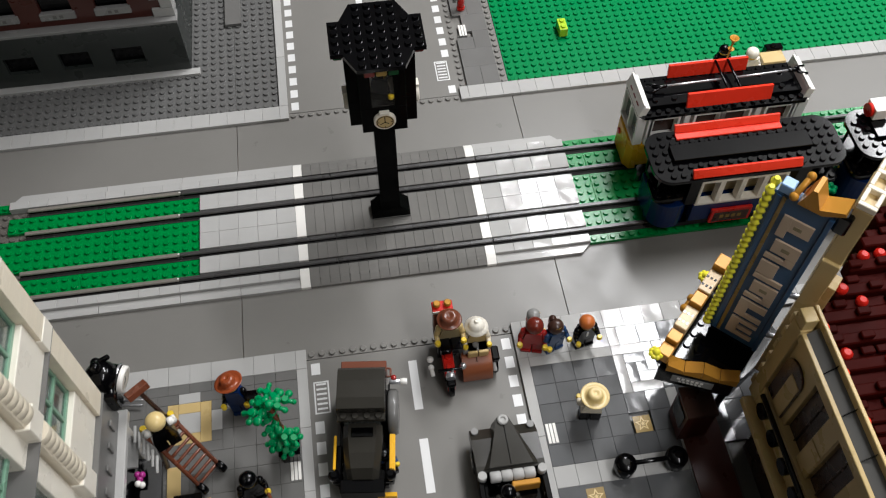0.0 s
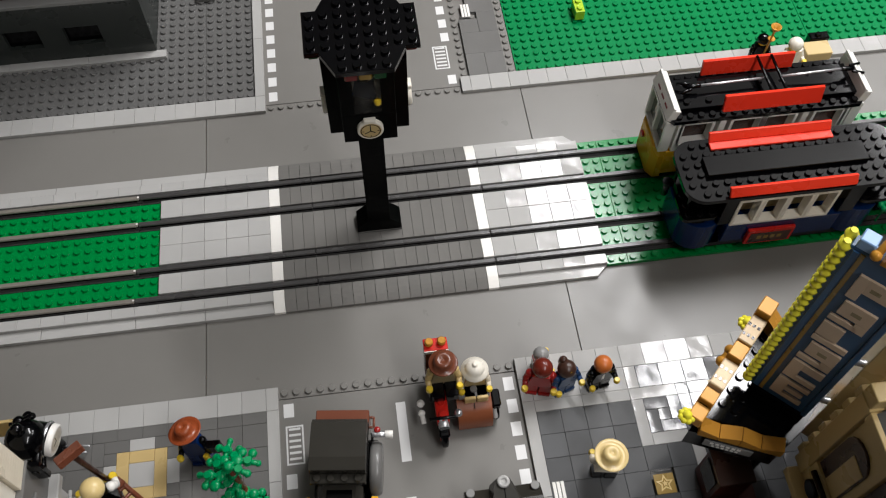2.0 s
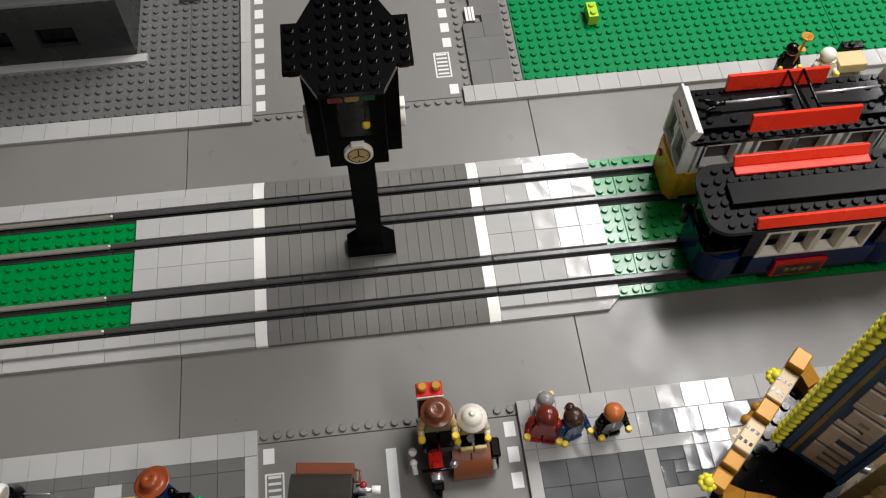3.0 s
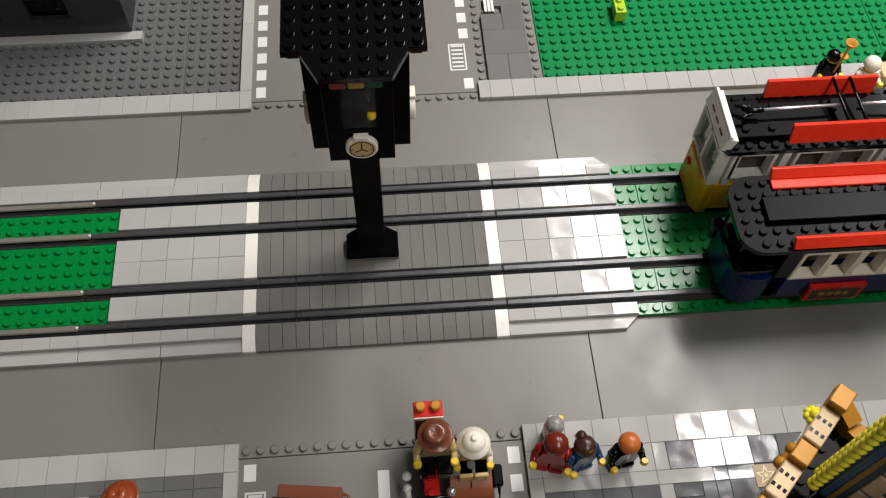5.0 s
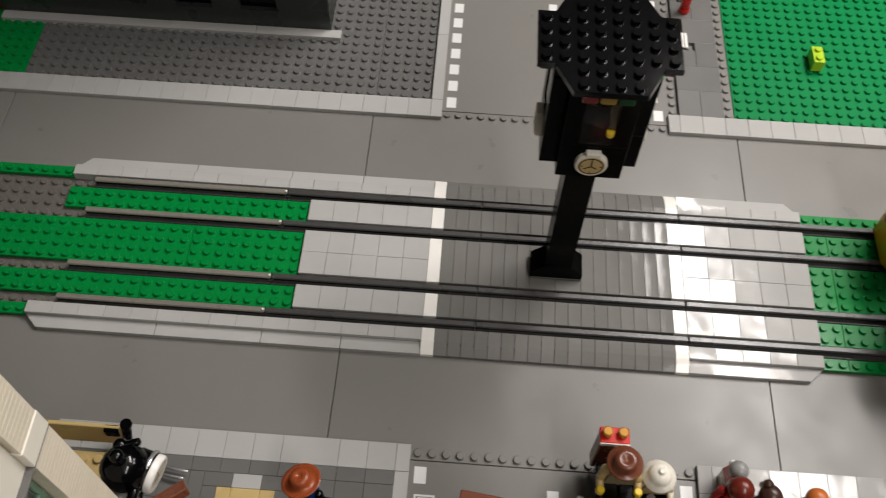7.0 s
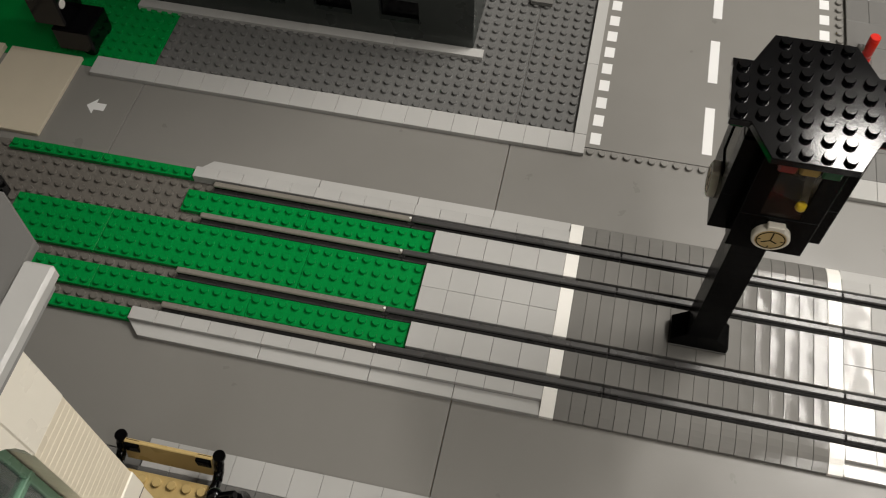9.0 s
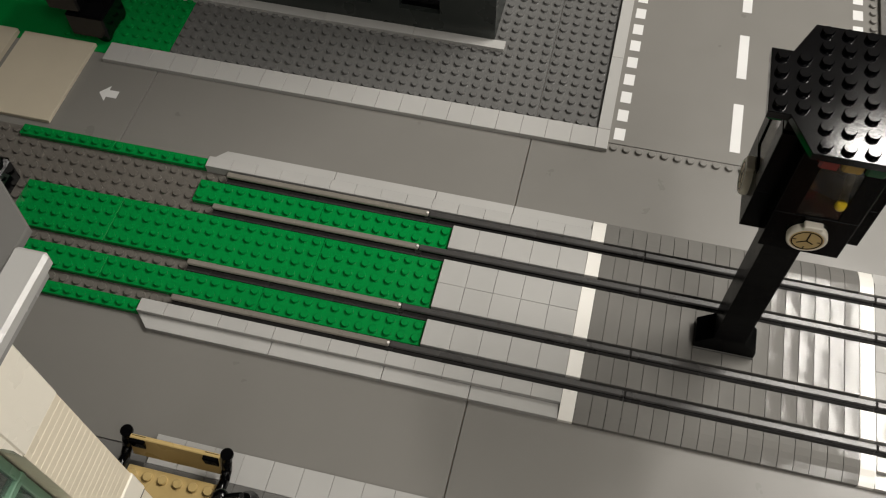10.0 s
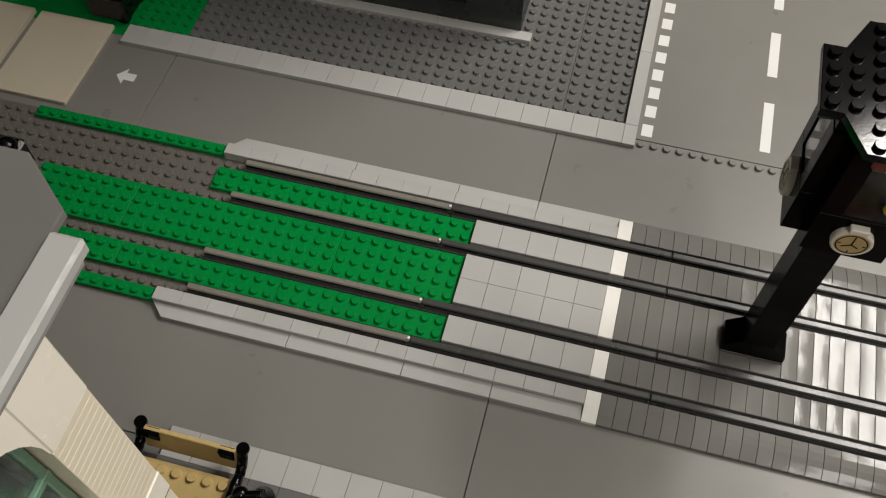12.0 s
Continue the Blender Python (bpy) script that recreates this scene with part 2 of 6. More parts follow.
def dished(x0, x1, y0, y1, h, mat, b=0.022, sink=0.012, n=3):
    """A tile with bevelled edges and a top that sinks slightly in the middle, as moulded ones do."""
    sh = Shape()
    low = [(x0, y0, 0), (x1, y0, 0), (x1, y1, 0), (x0, y1, 0)]
    mid = [(x, y, h - b) for x, y, _ in low]
    rim = [(x0 + b, y0 + b, h), (x1 - b, y0 + b, h), (x1 - b, y1 - b, h), (x0 + b, y1 - b, h)]
    ring = [[i, (i + 1) % 4, 4 + (i + 1) % 4, 4 + i] for i in range(4)]
    sh.add(low + mid + rim, ring + [[j + 4 for j in q] for q in ring] + [[3, 2, 1, 0]], mat)
    top = []
    for j in range(n + 1):
        for i in range(n + 1):
            u, v = i / n, j / n
            top.append((x0 + b + (x1 - x0 - 2 * b) * u, y0 + b + (y1 - y0 - 2 * b) * v, h - sink * 16 * u * (1 - u) * v * (1 - v)))
    quads = [[j * (n + 1) + i, j * (n + 1) + i + 1, (j + 1) * (n + 1) + i + 1, (j + 1) * (n + 1) + i] for j in range(n) for i in range(n)]
    return sh.add(top, quads, mat, True)



def tile(parent, w, d, x, y, z, mat, h=0.4, name="tile", gap=0.010):
    """One smooth tile, its lower left corner at x, y; alike tiles share a mesh."""
    key = (w, d, mat.name, h)
    if key not in TILES:
        TILES[key] = dished(gap, w - gap, gap, d - gap, h, mat).mesh("tile")
    ob = new(name, TILES[key])
    ob.parent = parent
    ob.location = (x * S, y * S, z * S)
    ob.rotation_euler = (random.uniform(-0.007, 0.007), random.uniform(-0.007, 0.007), 0)
    return ob


# ---- the room and the table ----
def slab(name, x0, x1, y0, y1, z0, z1, mat):
    sh = Shape()
    sh.box(x0 / S, x1 / S, y0 / S, y1 / S, z0 / S, z1 / S, mat, 0.1)
    return solid(name, sh, "", "", kind="structure")


slab("floor", -3.2, 3.4, -2.6, 3.4, -0.80, -0.75, M_FLOOR)
slab("ceiling", -3.2, 3.4, -2.6, 3.4, 1.72, 1.77, M_CEIL)
slab("wall_west", -3.25, -3.2, -2.6, 3.4, -0.75, 1.72, M_WALL)
slab("wall_east", 3.4, 3.45, -2.6, 3.4, -0.75, 1.72, M_WALL)
slab("wall_south", -3.2, 3.4, -2.65, -2.6, -0.75, 1.72, M_WALL)
slab("wall_north", -3.2, 3.4, 3.4, 3.45, -0.75, 1.72, M_WALL)
slab("table_board", -0.62, 0.86, -0.36, 0.48, -0.03, -0.0022, M_WOOD)
for tx in (-0.55, 0.78):
    for ty in (-0.30, 0.42):
        slab("table_leg", tx - 0.03, tx + 0.03, ty - 0.03, ty + 0.03, -0.75, -0.03, M_WOOD)

# ---- road plates and baseplates ----
def road_plate(name, x0, x1, y0, y1, mat, label):
    ob = thing(name, label, "road plate", kind="structure")
    part("plate", Shape().box(x0 + 0.032, x1 - 0.032, y0 + 0.032, y1 - 0.032, -0.25, 0, mat, 0.03), ob)
    return ob


lane = []
for i, x in enumerate((-70, -38, -6, 26, 58)):
    lane.append(road_plate(f"road_{i + 1}", x, x + 32, -8, 24, M_ROAD, "smooth mid-grey plastic road plate with printed surface"))
rows_ = Shape()
rows_.studs(0, 20, 23, 24, 0, M_ROAD)
rows_.studs(0, 20, -8, -7, 0, M_ROAD)
part("stud_row", rows_, lane[2])
studs_w = Shape()
studs_w.studs(-54, -28, 1, 15, 0, M_EARTH, skip=lambda x, y: (-43 < x and 6 < y < 10) or (3 < y < 5) or (-46 < x < -30 and 14 < y < 15) or (1 < y < 2) or (-30 < x < -28 and 11 < y < 13))
part("stud_field", studs_w, lane[1])
part("bare_strip", Shape().box(-54, -28, 1, 15, -0.2, 0.006, M_EARTH, 0.002), lane[1])
# printed arrow, pointing west along the road
arrow = Shape()
arrow.prism([(-41.85, 19.75), (-41.1, 18.95), (-41.1, 19.4), (-40.2, 19.4), (-40.2, 20.15), (-41.1, 20.15), (-41.1, 20.6)], 0, 0.012, M_MARK, 0.002)
part("printed_arrow", arrow, lane[1])

road_up = road_plate("road_6", -6, 26, 24, 56, M_ROAD, "grey plastic road plate with white lane markings")
road_down = road_plate("road_7", -6, 26, -40, -8, M_ROAD, "grey plastic road plate with white lane markings")


def marking(parent, x0, x1, y0, y1):
    part("marking", Shape().box(x0, x1, y0, y1, 0, 0.012, M_MARK, 0.003), parent)


def drain_print(parent, x0, x1, y0, y1, n=6):
    sh = Shape()
    t = 0.14
    sh.box(x0, x1, y0, y0 + t, 0, 0.012, M_MARK, 0.003).box(x0, x1, y1 - t, y1, 0, 0.012, M_MARK, 0.003)
    sh.box(x0, x0 + t, y0 + t, y1 - t, 0, 0.012, M_MARK, 0.003).box(x1 - t, x1, y0 + t, y1 - t, 0, 0.012, M_MARK, 0.003)
    for i in range(n):
        y = y0 + (y1 - y0) * (i + 0.8) / (n + 0.6)
        sh.box(x0 + 0.25, x1 - 0.25, y, y + 0.2, 0, 0.012, M_MARK, 0.003)
    part("drain_print", sh, parent)


for i in range(16):
    y = 24.45 + 2 * i
    marking(road_up, 0.35, 1.2, y, y + 1.2)
    if not 1 <= i <= 2:
        marking(road_up, 18.8, 19.65, y, y + 1.2)
    if i > 2 or i == 0:
        marking(road_down, 0.35, 1.2, -y + 16 - 1.2, -y + 16)
    marking(road_down, 18.8, 19.65, -y + 16 - 1.2, -y + 16)
for i in range(4):
    y = 25.25 + 8 * i
    marking(road_up, 9.4, 10.2, y, y + 5.1)
    marking(road_down, 9.6, 10.4, 10.65 - y, 15.75 - y)
drain_print(road_up, 17.7, 19.25, 26.6, 29.8)
drain_print(road_down, 0.45, 1.9, -13.7, -10.4)
edge = Shape()
edge.studs(20, 21, 25, 56, 0, M_ROAD)
edge.studs(25, 26, 25, 56, 0, M_ROAD)
edge.studs(21, 23, 33, 34, 0, M_ROAD)
edge.studs(-6, -1, 25, 56, 0, M_BASE)
part("stud_field", edge, road_up)
part("verge", Shape().box(-5.98, -0.05, 25, 56, -0.2, 0.006, M_BASE, 0.002), road_up)
for y in range(25, 55, 6):
    tile(road_up, 2, 2 if y == 31 else 3, 21, y, 0, M_DGREY)
    tile(road_up, 2, 3, 23, y, 0, M_DGREY)
    if y != 31:
        tile(road_up, 4, 3, 21, y + 3, 0, M_DGREY)
tile(road_up, 3, 3, 22, 34, 0, M_DGREY)


def ground_plate(name, x0, x1, y0, y1, mat, label, skip=None):
    ob = thing(name, label, "baseplate", kind="structure")
    part("plate", Shape().box(x0 + 0.02, x1 - 0.02, y0 + 0.02, y1 - 0.02, -0.25, 0, mat, 0.03), ob)
    part("stud_field", Shape().studs(x0, x1, y0 + (1 if y0 == 24 else 0), y1, 0, mat, 10, skip), ob)
    return ob


ground_plate("ground_1", -38, -6, 24, 56, M_BASE, "dark grey studded baseplate beside the road", lambda x, y: y > 32 and x < -11)
ground_plate("ground_2", -70, -38, 24, 56, M_GREEN, "green studded baseplate", lambda x, y: x < -48)
ground_plate("ground_3", 26, 58, 24, 56, M_BGREEN, "bright green studded baseplate")
ground_plate("ground_4", 58, 90, 24, 56, M_BGREEN, "bright green studded baseplate")
road_plate("pavement_1", -38, -6, -40, -8, M_DGREY, "tiled pavement plate")
road_plate("pavement_2", 26, 58, -40, -8, M_DGREY, "tiled pavement plate")
road_plate("pavement_3", 58, 90, -40, -8, M_DGREY, "tiled pavement plate")

# pavement edging
kerb_n = thing("pavement_4", "light grey smooth kerb tiles along the far side of the road", "pavement", kind="structure")
for x in range(-42, -1, 2):
    tile(kerb_n, 2, 2, x - 1, 23, 0, M_LGREY)
tile(kerb_n, 1, 2, -1, 23, 0, M_LGREY)
for y in range(25, 56, 8):
    tile(kerb_n, 1, 8, -1, y, 0, M_LGREY)
tile(kerb_n, 1, 2, 20, 23, 0, M_LGREY)
for x in range(21, 85, 2):
    tile(kerb_n, 2, 2, x, 23, 0, M_LGREY)
kerb_s = thing("pavement_5", "light grey smooth kerb tiles along the near side of the road", "pavement", kind="structure")
for x in (-25, -23, -21, -19, -17, -15, -13, -11):
    tile(kerb_s, 2, 2, x, -9, 0, M_LGREY)
tile(kerb_s, 4, 2, -9, -9, 0, M_LGREY)
for x in (-5, -3):
    tile(kerb_s, 2, 2, x, -9, 0, M_LGREY)
tile(kerb_s, 1, 2, -1, -9, 0, M_LGREY)
for y in (-15, -21, -27, -33):
    tile(kerb_s, 1, 6, -1, y, 0, M_LGREY)
for x, y, w, d in ((20, -9, 1, 2), (20, -11, 1, 2), (20, -19, 1, 8), (20, -27, 1, 8), (20, -35, 1, 8)):
    tile(kerb_s, w, d, x, y, 0, M_LGREY)
for x in range(21, 57, 2):
    tile(kerb_s, 2, 2, x, -9, 0, M_LGREY)
for x in range(21, 29, 2):
    tile(kerb_s, 2, 2, x, -11, 0, M_LGREY)
tile(kerb_s, 1, 2, 29, -11, 0, M_LGREY)
for x in (21, 25):
    tile(kerb_s, 4, 1, x, -12, 0, M_LGREY)

# west plaza tiles with a tan inlay
plaza_w = thing("pavement_6", "mid-grey square paving tiles with a tan and white inlay", "pavement", kind="structure")
for x in range(-27, -1, 2):
    tile(plaza_w, 2, 1, x, -10, 0, M_DGREY)
def inlay_at(x, y):
    return -13 <= x < -9 and -15 <= y < -11
for y in range(-28, -10, 2):
    for x in range(-27, -1, 2):
        if inlay_at(x, y + 0.5) or (-15 <= x < -7 and -17 <= y < -9 and not inlay_at(x, y)):
            continue
        tile(plaza_w, 2, 2, x, y, 0, M_DGREY)
tile(plaza_w, 1, 4, -13, -15, 0, M_TAN)
tile(plaza_w, 2, 1, -12, -12, 0, M_TAN)
tile(plaza_w, 1, 4, -10, -15, 0, M_TAN)
tile(plaza_w, 2, 1, -12, -15, 0, M_TAN)
tile(plaza_w, 2, 2, -12, -14, 0, M_LGREY)
tile(plaza_w, 2, 1, -12, -11, 0, M_LGREY)
tile(plaza_w, 1, 2, -9, -14, 0, M_LGREY)
tile(plaza_w, 1, 2, -14, -14, 0, M_LGREY)
for x, y, w, d in ((-14, -11, 2, 1), (-10, -11, 2, 1), (-14, -12, 1, 1), (-9, -12, 1, 1), (-9, -15, 1, 1), (-14, -15, 1, 1), (-8, -16, 1, 2), (-8, -14, 1, 2), (-8, -12, 1, 2), (-15, -16, 1, 2), (-15, -14, 1, 2), (-15, -12, 1, 2), (-14, -16, 2, 1), (-12, -16, 2, 1), (-10, -16, 2, 1)):
    tile(plaza_w, w, d, x, y, 0, M_DGREY)

# east plaza
plaza_e = thing("pavement_7", "glossy slate-grey square paving tiles", "pavement", kind="structure")
for y in range(-22, -12, 2):
    for x in range(21, 29, 2):
        tile(plaza_e, 2, 2, x, y, 0, M_SLATE)
for x, y in ((29, -18), (31, -18), (31, -20), (29, -22), (31, -22)):
    tile(plaza_e, 2, 2, x, y, 0, M_SLATE)
tile(plaza_e, 1, 4, 29, -16, 0, M_LGREY)
tile(plaza_e, 3, 1, 30, -16, 0, M_LGREY)
tile(plaza_e, 1, 4, 33, -20, 0, M_LGREY)
tile(plaza_e, 4, 1, 29, -12, 0, M_LGREY)
tile(plaza_e, 1, 2, 33, -22, 0, M_LGREY)
# herringbone corner of narrow tiles
for x, y, w, d in ((30, -13, 2, 1), (32, -14, 1, 2), (30, -15, 1, 2), (31, -15, 2, 1), (31, -14, 1, 1)):
    tile(plaza_e, w, d, x, y, 0, M_SLATE)
for x in range(30, 44, 2):
    tile(plaza_e, 2, 2, x, -11, 0, M_SLATE)
tile(plaza_e, 1, 1, 33, -12, 0, M_SLATE)
for x in range(34, 44, 2):
    tile(plaza_e, 2, 1, x, -12, 0, M_SLATE)
tile(plaza_e, 1, 2, 33, -14, 0, M_SLATE)
tile(plaza_e, 1, 2, 33, -16, 0, M_SLATE)
for y in range(-22, -12, 2):
    for x in range(34, 44, 2):
        tile(plaza_e, 2, 2, x, y, 0, M_SLATE)
for x in range(21, 37, 2):
    tile(plaza_e, 2, 2, x, -24, 0, M_LGREY)
for x in range(21, 37, 4):
    tile(plaza_e, 4, 4, x, -28, 0, M_SLATE)

# ---- the tram track: bed, plates, tiles, rails ----
bed = thing("track_bed", "light grey and slate tiled tram crossing between green plates", "tram track", kind="structure")
base = Shape()
base.box(-10, 30, 1, 15, 0.0, 0.4, M_DGREY, 0.02)
part("base", base, bed)


def green(x0, x1, y0, y1, mat=M_GREEN):
    sh = Shape().box(x0 + 0.015, x1 - 0.015, y0 + 0.015, y1 - 0.015, 0.0, 0.4, mat, 0.025)
    sh.studs(x0, x1, y0, y1, 0.4, mat, 14)
    part("green_plate", sh, bed)


for x0, x1 in ((-43, -35), (-35, -19), (-19, -10)):
    green(x0, x1, 6, 10)
for x0, x1 in ((-46, -34), (-34, -22), (-22, -10)):
    green(x0, x1, 3, 5)
green(-30, -20, 11, 13)
green(-20, -10, 11, 13)
green(-46, -38, 14, 15)
green(-38, -30, 14, 15)
green(-42, -30, 1, 2)
for x0, x1 in ((30, 32), (32, 48), (48, 64), (64, 76)):
    green(x0, x1, 6, 10)
    green(x0, x1, 3, 5)
    green(x0, x1, 11, 13)
    if x0 > 30:
        green(x0, x1, 14, 15)
        green(x0, x1, 1, 2)
green(30, 32, 14, 15)
green(30, 32, 1, 2)
# raised edge strips, outer step lower, ends cut at an angle
for y0, y1, yo0, yo1 in ((1, 2, 0, 1), (14, 15, 15, 16)):
    for x in range(-30, 0, 2):
        tile(bed, 2, 1, x, y0, 0.4 if x >= -10 else 0.0, M_LGREY, 0.4 if x >= -10 else 0.8)
    for x in range(20, 30, 2):
        tile(bed, 2, 1, x, y0, 0.4, M_LGREY)
    k = 1 if yo0 == 0 else -1
    inner, outer = (yo1, yo0) if k == 1 else (yo0, yo1)
    for a, b_, cut in ((-30, -20, "w"), (-20, -12, ""), (-12, -6, ""), (-6, 0, ""), (20, 30, "e")):
        ax, bx = (a + 1.0 if cut == "w" else a), (b_ - 1.0 if cut == "e" else b_)
        poly = [(a + 0.02, inner), (ax + 0.02, outer), (bx - 0.02, outer), (b_ - 0.02, inner)]
        if k == -1:
            poly = poly[::-1]
        part("edge_strip", Shape().prism(poly, 0.0, 0.4, M_LGREY), bed)
# light grey tiles either side
for x in list(range(-10, 0, 2)) + list(range(20, 30, 2)):
    for y in (3, 6, 8, 11):
        tile(bed, 2, 2, x, y, 0.4, M_LGREY)
# white stop lines and slate ribs
for x, mat in [(0, M_WHITE), (19, M_WHITE)] + [(i, M_DGREY2) for i in range(1, 19)]:
    tile(bed, 1, 2, x, 3, 0.4, mat)
    tile(bed, 1, 2, x, 11, 0.4, mat)
    if not 8 <= x < 12:
        tile(bed, 1, 4, x, 6, 0.4, mat)
for x in (8, 10):
    tile(bed, 2, 1, x, 6, 0.4, M_DGREY2)
    tile(bed, 2, 1, x, 9, 0.4, M_DGREY2)
# curved ramp pieces on both outer edges
CURVE = [(0, 0.12), (0, 0.34), (0.25, 0.47), (0.6, 0.62), (1.0, 0.73), (1.5, 0.79), (2, 0.8), (2, 0.0), (0, 0.0)]


def ramp_mesh(mat, flip):
    pts = [((2 - u) if flip else u, w) for u, w in CURVE[1:]]
    if flip:
        pts = pts[::-1]
    return Shape().extrude(pts[::-1], 0.02, 0.98, mat, "x").mesh("ramp")


for mat, xs in ((M_WHITE, (0, 19)), (M_DGREY2, range(1, 19))):
    for y, me in ((0, ramp_mesh(mat, False)), (14, ramp_mesh(mat, True))):
        for x in xs:
            ob = new("ramp", me)
            ob.parent = bed
            ob.location = (x * S, y * S, 0)
# rails
for y in (2, 5, 10, 13):
    for x0, x1 in ((-28, -12), (-12, 4), (4, 20), (20, 36), (36, 52), (52, 68)):
        sh = Shape()
        sh.box(x0 + 0.02, x1 - 0.02, y + 0.03, y + 0.97, 0.0, 0.42, M_RAIL, 0.03)
        sh.box(x0 + 0.02, x1 - 0.02, y + 0.40, y + 0.60, 0.42, 0.78, M_BLACK, 0.02)
        sh.box(x0 + 0.02, x1 - 0.02, y + 0.28, y + 0.74, 0.74, 0.98, M_RAIL if x0 >= -12 else M_RAILTOP, 0.07)
        part("rail", sh, bed, "dark grey plastic rail")
    pin = Shape().cyl((-12.1, y + 0.5, 0.98), 0.11, 0.09, M_WHITE, 8)
    pin.box(-12.3, -11.8, y + 0.2, y + 0.8, 0.42, 0.6, M_RAIL, 0.02)
    part("rail_pin", pin, bed, "small white rail joint pin")


# ---- toy figures: one mesh each ----
def figure(name, label, x, y, z, turn, torso, legs, hair=None, hair_mat=M_BLACK, arms=None, item=None, seated=False, scale=1.0, head_mat=M_SKIN, lean=(0, 0)):
    """A small jointed toy figure, facing -y before its turn."""
    sh = Shape()
    arms = arms or torso
    if seated:
        for s in (-1, 1):
            sh.box(s * 0.5 - 0.46, s * 0.5 + 0.46, -1.6, 0.3, 0.0, 0.85, legs, 0.06)
        k = 0.6
    else:
        for s in (-1, 1):
            sh.box(s * 0.5 - 0.46, s * 0.5 + 0.46, -0.55, 0.45, 0.0, 0.35, legs, 0.06)
            sh.box(s * 0.5 - 0.46, s * 0.5 + 0.46, -0.42, 0.45, 0.35, 1.35, legs, 0.05)
        sh.box(-0.97, 0.97, -0.42, 0.45, 1.3, 1.65, legs, 0.05)
        k = 1.65
    body = [(-0.96, k), (0.96, k), (0.66, k + 1.6), (-0.66, k + 1.6)]
    verts = [(u, -0.48, w) for u, w in body] + [(u, 0.48, w) for u, w in body]
    sh.add(verts, [[0, 1, 2, 3], [7, 6, 5, 4], [1, 5, 6, 2], [4, 0, 3, 7], [3, 2, 6, 7], [0, 4, 5, 1]], torso)
    for s in (-1, 1):
        sh.ball((s * 0.86, 0, k + 1.25), 0.34, arms, 10)
        sh.rod((s * 0.88, 0, k + 1.2), (s * 1.12, -0.25, k + 0.55), 0.27, arms, 8)
        sh.rod((s * 1.12, -0.25, k + 0.55), (s * 1.1, -0.75, k + 0.35), 0.23, arms, 8)
        sh.lathe((s * 1.1, -0.95, k + 0.1), [(0.2, 0), (0.27, 0.1), (0.27, 0.4), (0.2, 0.5)], M_SKIN, 10)
    top = k + 1.6
    sh.cyl((0, 0, top - 0.02), 0.35, 0.2, head_mat, 12)
    sh.lathe((0, 0, top + 0.12), [(0.42, 0), (0.6, 0.14), (0.64, 0.4), (0.64, 0.75), (0.55, 1.0), (0.3, 1.08)], head_mat, 16)
    hz = top + 0.75
    if hair == "wide_hat":
        sh.lathe((0, 0, hz), [(0.7, 0.05), (1.1, 0.12), (1.28, 0.28), (1.3, 0.36), (1.1, 0.26), (0.74, 0.22), (0.7, 0.6), (0.6, 0.92), (0.3, 0.95), (0.12, 0.82)], hair_mat, 24)
    elif hair == "felt_hat":
        sh.lathe((0, 0, hz), [(0.7, 0.05), (0.98, 0.1), (1.06, 0.2), (1.0, 0.26), (0.72, 0.22), (0.68, 0.6), (0.55, 0.85), (0.3, 0.8), (0.1, 0.7)], hair_mat, 22)
    elif hair == "helmet":
        sh.lathe((0, 0, hz - 0.1), [(0.78, 0.0), (1.08, 0.02), (1.1, 0.1), (0.82, 0.2), (0.76, 0.5), (0.6, 0.8), (0.3, 0.97), (0.2, 1.0), (0.2, 1.1), (0.12, 1.14)], hair_mat, 20)
    elif hair == "ponytail":
        sh.ball((0, 0.05, hz - 0.1), 0.78, hair_mat, 16, 0.95, -0.4)
        sh.ball((0, 0.7, hz + 0.35), 0.36, hair_mat, 12)
        sh.rod((0, 0.75, hz + 0.3), (0, 0.95, hz - 0.5), 0.24, hair_mat, 8)
    elif hair == "long":
        sh.ball((0, 0.05, hz - 0.05), 0.8, hair_mat, 16, 0.95, -0.3)
        sh.box(-0.72, 0.72, 0.1, 0.72, hz - 1.1, hz + 0.1, hair_mat, 0.2)
        sh.ball((0, 0.5, hz - 1.0), 0.5, hair_mat, 12, 0.6)
    elif hair == "short":
        sh.ball((0, 0.04, hz - 0.02), 0.76, hair_mat, 16, 0.92, -0.35)
    elif hair == "cap":
        sh.ball((0, 0.0, hz), 0.74, hair_mat, 16, 0.8, 0.0)
        sh.box(-0.5, 0.5, -1.1, -0.5, hz, hz + 0.12, hair_mat, 0.05)
    if item == "case":
        sh.box(1.25, 2.4, -0.8, -0.1, k + 0.4, k + 1.4, M_BLACK, 0.1)
        sh.rod((1.1, -0.9, k + 0.35), (1.3, -0.7, k + 0.4), 0.1, M_BLACK, 6)
    elif item == "horn":
        sh.rod((0.2, -0.9, k + 0.9), (0.2, -1.1, k + 4.7), 0.13, M_GOLD, 8)
        sh.lathe((0.2, -1.1, k + 4.6), [(0.13, 0), (0.3, 0.3), (0.62, 0.75), (0.64, 0.9), (0.56, 0.9), (0.16, 0.45)], M_GOLD, 16)
        sh.lathe((0.3, -1.0, k + 2.9), [(0.13, 0), (0.22, 0.3), (0.46, 0.5), (0.44, 0.56), (0.15, 0.4)], M_GOLD, 14)
    elif item == "guitar":
        sh.box(0.9, 1.2, -1.9, 0.2, k - 0.4, k + 0.6, M_BROWN, 0.1)
    elif item == "paper":
        sh.box(-0.1, 0.1, -0.51, -0.47, k + 0.5, k + 1.3, M_WHITE, 0.01)
